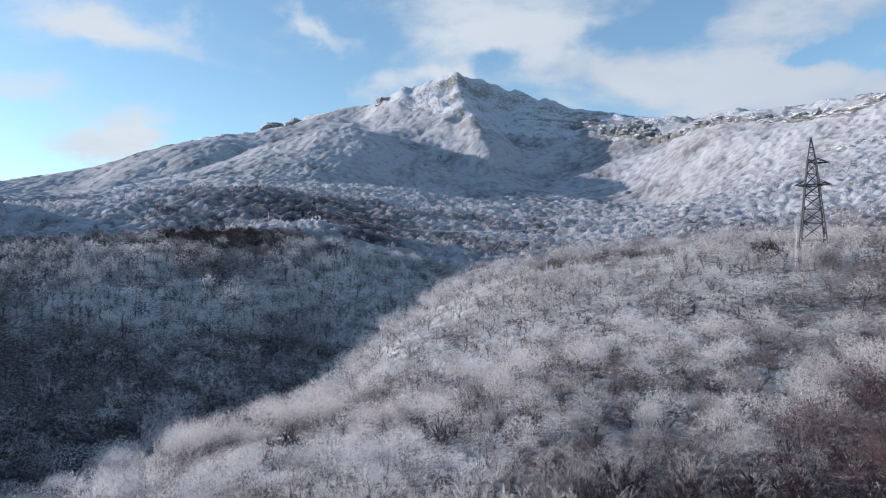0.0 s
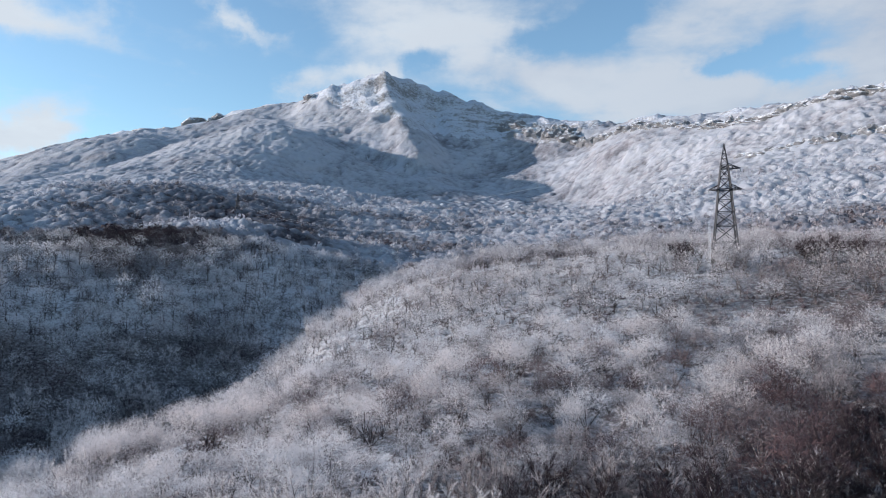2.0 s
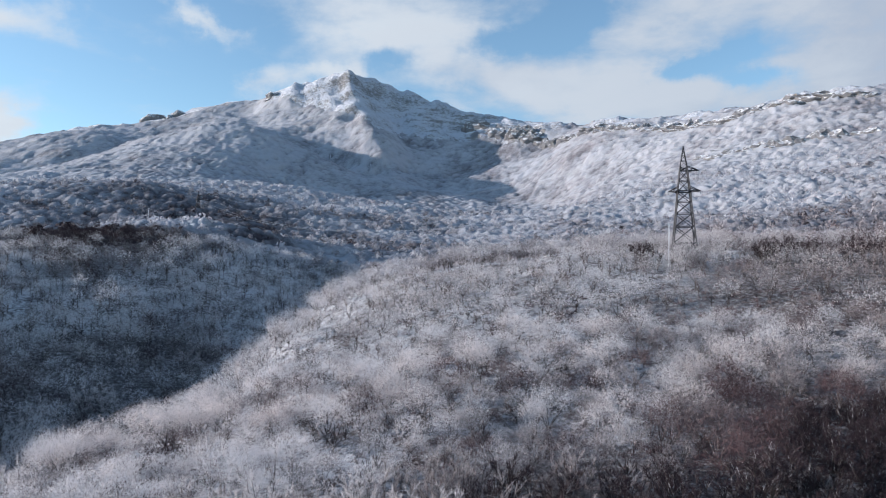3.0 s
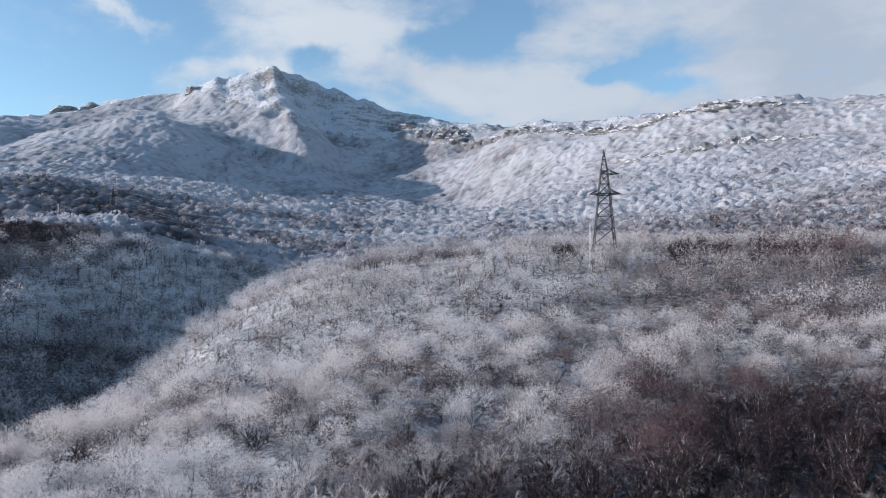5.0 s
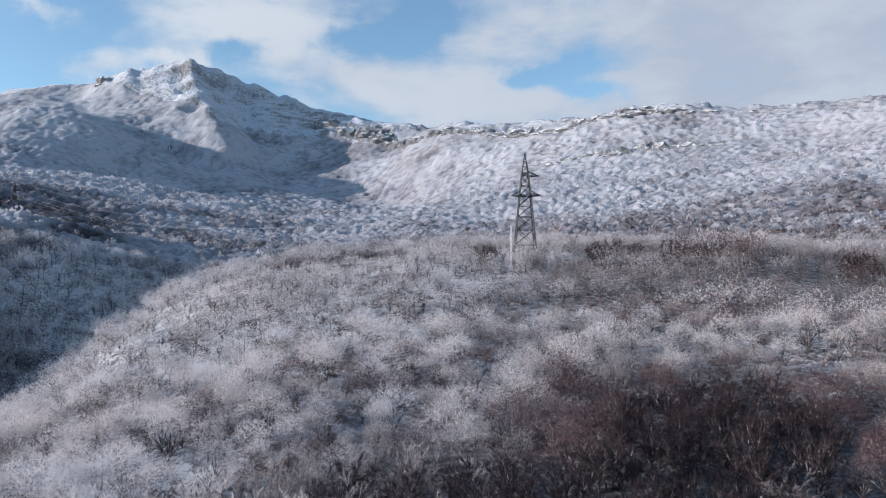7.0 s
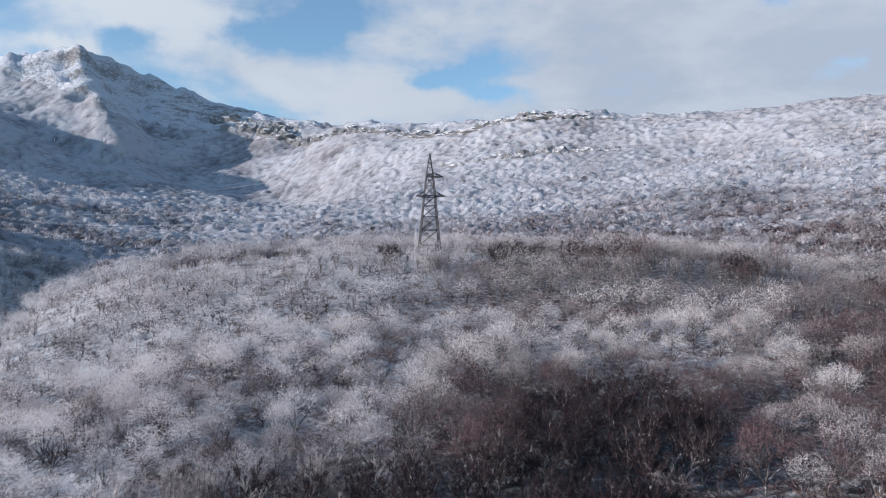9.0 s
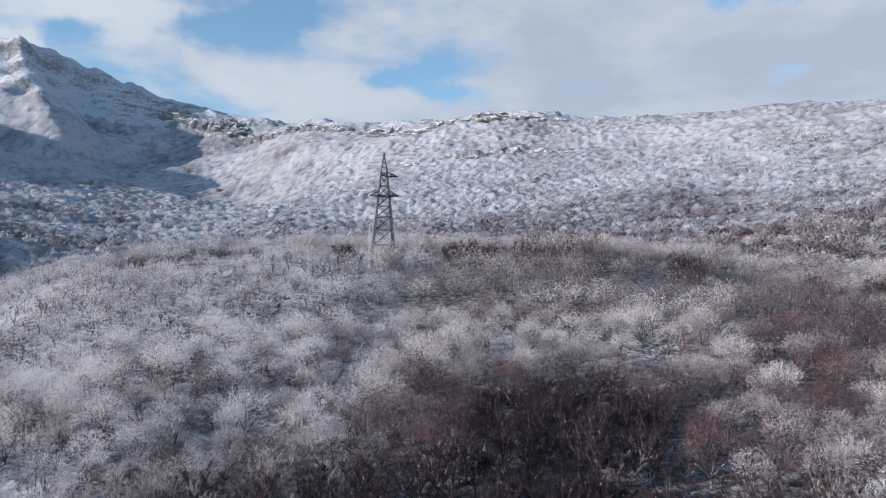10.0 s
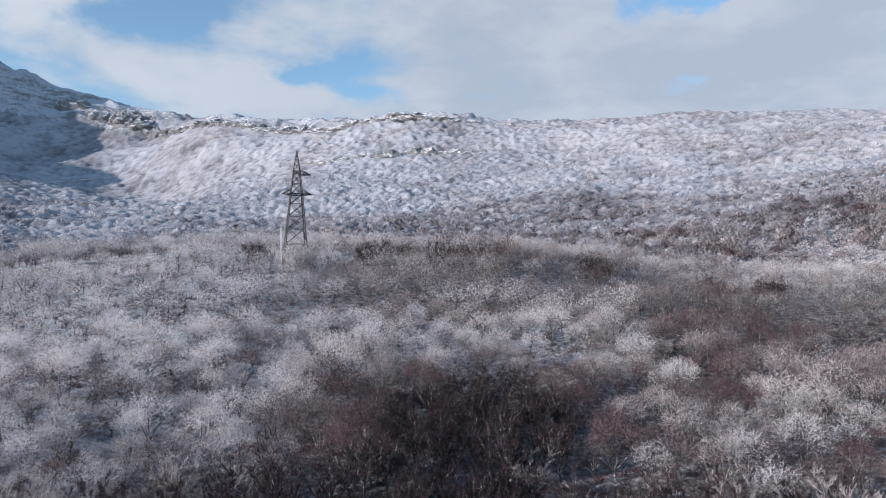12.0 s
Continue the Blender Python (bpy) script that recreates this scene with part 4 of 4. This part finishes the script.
def crag(seed, sharp):
    """A broken block of layered rock, about one unit wide."""
    bm = bmesh.new()
    bmesh.ops.create_icosphere(bm, subdivisions=3, radius=0.5)
    shift = Vector((seed * 7.3, seed * 3.1, seed * 5.7))
    for v in bm.verts:
        p = v.co.copy()
        grow_by = 1.0 + 0.75 * noise.noise(p * 2.2 + shift) + 0.35 * noise.noise(p * 5.5 + shift)
        v.co = p * grow_by
        step = 0.14
        v.co.z = (round(v.co.z / step) * step * 0.75 + v.co.z * 0.25) * (1.0 if v.co.z < 0 else sharp)
        if v.co.z > 0.1:
            v.co.x *= 1 - 0.45 * (sharp - 1) * v.co.z
            v.co.y *= 1 - 0.45 * (sharp - 1) * v.co.z
    data = bpy.data.meshes.new("rock_outcrop")
    bm.to_mesh(data)
    bm.free()
    data.materials.append(STONE)
    return data


crags = [crag(k, 1.0) for k in range(5)]
spires = [crag(10 + k, 1.3) for k in range(3)]


def rocks(b0, d0, b1, d1, count, wide, tall, group, shapes, scatter_m):
    """Outcrops strung along a line across the slope."""
    for k in range(count):
        s = (k + rng.uniform(0.1, 0.9)) / count
        px, py = at(b0 + (b1 - b0) * s, d0 + (d1 - d0) * s + rng.uniform(-1, 1) * scatter_m)
        w, h = wide * rng.uniform(0.6, 1.5), tall * rng.uniform(0.6, 1.4)
        ob = new("rock_outcrop", shapes[int(rng.integers(len(shapes)))])
        ob.matrix_basis = pose(px, py, float(height([px], [py])[0]) - 0.12 * h, 0, 0, -(b0 + b1) / 2 + rng.uniform(-25, 25)) @ Matrix.Diagonal((w, w * 0.6, h, 1))
        tagged(ob, "grey layered limestone outcrop dusted with snow", "rock", group)


rocks(28.8, 1150, 33.5, 1135, 12, 22, 13, "outcrops on the slope", crags, 8)
rocks(33.5, 1130, 38.0, 1128, 18, 26, 20, "outcrops on the slope", crags, 12)
rocks(38.0, 1130, 42.5, 1130, 8, 22, 13, "outcrops on the slope", crags, 10)
rocks(20.0, 1610, 28.5, 1370, 30, 36, 20, "rocks under the crest", crags, 14)
rocks(28.5, 1365, 39.5, 1300, 30, 34, 16, "rocks under the crest", crags, 12)
rocks(39.5, 1300, 45.0, 1310, 5, 22, 10, "rocks under the crest", crags, 10)
rocks(10.5, 1960, 16.5, 1740, 16, 44, 34, "dark cliff below the summit ridge", crags, 14)
rocks(15.5, 1800, 19.8, 1600, 8, 34, 30, "dark cliff below the summit ridge", crags, 16)
for bearing, distance, wide, tall in ((-17.0, 2400, 90, 36), (-16.0, 2385, 90, 34), (-13.9, 2345, 70, 48), (-13.3, 2330, 80, 56), (-12.2, 2285, 70, 50), (-4.9, 2138, 50, 26)):
    px, py = at(bearing, distance)
    ob = new("rock_spire", spires[int(rng.integers(3))])
    ob.matrix_basis = pose(px, py, float(height([px], [py])[0]) - 0.42 * tall, 0, 0, rng.uniform(-30, 30)) @ Matrix.Diagonal((wide, wide * 0.7, tall, 1))
    tagged(ob, "pointed grey rock spire on the snowy ridge", "rock", "spires on the western ridge")


# ======== power line ========
def part(name, tris, mat, parent, label=""):
    """Joins bars or plates given as triangles into one mesh under a thing."""
    ob = new(name, tri_mesh(name, np.concatenate(tris), [mat], {}))
    ob.parent = parent
    return tagged(ob, label)


def bar(p, q, thick):
    return tube(np.array(p, float), np.array(q, float), thick, thick, 4)


def bent_bar(points, thick):
    """One continuous square bar through several points."""
    turn = np.arange(4) / 4 * 2 * np.pi
    ring = np.stack([np.cos(turn), np.sin(turn), np.zeros(4)], 1) * thick
    n = np.roll(np.arange(4), -1)
    tris = []
    for p, q in zip(points, points[1:]):
        low, high = ring + p, ring + q
        tris += [np.stack([low, low[n], high], 1), np.stack([low[n], high[n], high], 1)]
    return np.concatenate(tris)


def pylon(tall, turn_deg, x, y, label, thick=0.19):
    """Lattice steel tension tower: four leaning legs, cross bracing, two cross-arms and a spire."""
    base = float(height([x], [y])[0])
    thing = new("transmission_tower")
    thing.matrix_basis = pose(x, y, base, 0, 0, turn_deg)
    tagged(thing, label, "pylon", "towers of the power line")
    g = tall / 38.5
    levels = [(-0.5, 4.7), (5.5, 4.15), (11.0, 3.55), (15.5, 3.05), (19.5, 2.65), (23.0, 2.35), (26.6, 1.85), (30.0, 1.45), (31.2, 1.35)]
    levels = [(z * g, w * g * 0.86) for z, w in levels]
    corner = ((-1, -1), (1, -1), (1, 1), (-1, 1))
    for cx, cy in corner:
        part("leg", [bent_bar([(cx * w, cy * w, z) for z, w in levels], thick * 1.25)], STEEL, thing)
        foot = tube(np.array((cx * levels[0][1], cy * levels[0][1], -1.5)), np.array((cx * levels[0][1], cy * levels[0][1], 0.35)), 0.7, 0.55, 4)
        part("footing", [foot], CONCRETE, thing, "square concrete footing")
    for k in range(4):
        (ax, ay), (bx, by) = corner[k], corner[(k + 1) % 4]
        bars = []
        for (z, w), (u, v) in zip(levels, levels[1:]):
            bars += [bar((ax * w, ay * w, z), (bx * v, by * v, u), thick * 0.7), bar((bx * w, by * w, z), (ax * v, ay * v, u), thick * 0.7),
                     bar((ax * v, ay * v, u), (bx * v, by * v, u), thick * 0.7)]
        for one in bars:
            part("brace", [one], STEEL, thing)
    z, w = levels[-1]
    spire = []
    for cx, cy in corner:
        spire.append(bar((cx * w, cy * w, z), (0, 0, tall), thick * 0.8))
    for s in (0.3, 0.55, 0.78):
        ring = [(cx * w * (1 - s), cy * w * (1 - s), z + (tall - z) * s) for cx, cy in corner]
        spire += [bar(ring[k], ring[(k + 1) % 4], thick * 0.5) for k in range(4)]
        spire += [bar(ring[k], (corner[(k + 1) % 4][0] * w * (1 - s + 0.25), corner[(k + 1) % 4][1] * w * (1 - s + 0.25), z + (tall - z) * (s - 0.25)), thick * 0.45) for k in range(4)]
    part("spire", spire, STEEL, thing)
    ends = []
    for z, half, reach in ((23.0, 2.35, -5.0), (23.0, 2.35, 5.4), (30.0, 1.45, 5.0)):
        z, half, reach = z * g, half * g, reach * g
        side = math.copysign(1, reach)
        tip = (reach, 0, z + 0.1)
        bars = []
        for cy in (-1, 1):
            bars += [bar((side * half, cy * half, z), tip, thick * 0.9), bar((side * half * 0.9, cy * half * 0.9, z + 1.5 * g), tip, thick * 0.8)]
            for s in (0.3, 0.6):
                a = (side * half + (reach - side * half) * s, cy * half * (1 - s), z)
                c = (side * half + (reach - side * half) * s, cy * half * 0.9 * (1 - s), z + 1.5 * g * (1 - s))
                bars += [bar(a, c, thick * 0.5), bar(a, (a[0], -a[1], a[2]), thick * 0.5)]
        part("cross_arm", bars, STEEL, thing)
        discs = []
        for k in range(6):
            low = np.array((reach, 0.0, z - 0.35 - 0.17 * k))
            discs += [tube(low, low + (0, 0, 0.06), 0.13, 0.13, 8), tube(low + (0, 0, 0.06), low + (0, 0, 0.17), 0.13, 0.03, 8)]
        part("insulator", discs, GLASS, thing, "hanging string of glass insulator discs")
        ends.append(thing.matrix_basis @ Vector((reach, 0, z - 1.4)))
    part("platform", [bar((a * 2.5 * g, b * 2.5 * g, 23.0 * g), (c * 2.5 * g, d * 2.5 * g, 23.0 * g), thick * 1.3)
                      for (a, b), (c, d) in zip(corner, corner[1:] + corner[:1])], STEEL, thing)
    ends.append(thing.matrix_basis @ Vector((0, 0, tall)))
    return ends


def pole(x, y, tall, label):
    """Slim ladder-like mast with rungs, white with rime."""
    thing = new("lattice_mast")
    thing.matrix_basis = pose(x, y, float(height([x], [y])[0]), 0, 0, 20)
    tagged(thing, label, "mast")
    for side in (-0.42, 0.42):
        part("post", [tube(np.array((side, 0, -0.6)), np.array((side * 0.6, 0, tall)), 0.13, 0.09, 6)], RIME, thing)
    for k in range(int(tall / 0.9)):
        z = 0.8 + 0.9 * k
        w = 0.42 * (1 - 0.4 * z / tall)
        if z < tall:
            part("rung", [bar((-w, 0, z), (w, 0, z + 0.25), 0.06)], RIME, thing)
    part("cross_arm", [bar((-0.9, 0, tall - 0.5), (0.9, 0, tall - 0.5), 0.07)], RIME, thing)


def cable(p, q, sag, thick=0.035):
    steps = 26
    line = [p.lerp(q, k / steps) - Vector((0, 0, 4 * sag * k / steps * (1 - k / steps))) for k in range(steps + 1)]
    ob = new("power_cable", tri_mesh("power_cable", np.concatenate([tube(np.array(a), np.array(b), thick, thick, 3) for a, b in zip(line, line[1:])]), [WIRE], {}))
    return tagged(ob, "frosted overhead cable sagging between steel towers", "cable", "cables of the power line")


near_ends = pylon(41.7, -22.0, *at(27.45, 275), "tall dark lattice steel transmission tower among frosted trees")
far_ends = pylon(23.0, 10.0, *at(-10.3, 760), "distant dark lattice steel transmission tower on a wooded hill", 0.2)
for p, q in zip(near_ends, far_ends):
    cable(p, q, 21.0, 0.05)
pole(*at(26.35, 262), 15.5, "slim white rime-covered ladder mast beside the tower")
pole(*at(-13.8, 700), 15.0, "slim white rime-covered mast on the wooded slope")
pole(*at(-8.9, 600), 12.0, "slim white rime-covered mast in the woods")
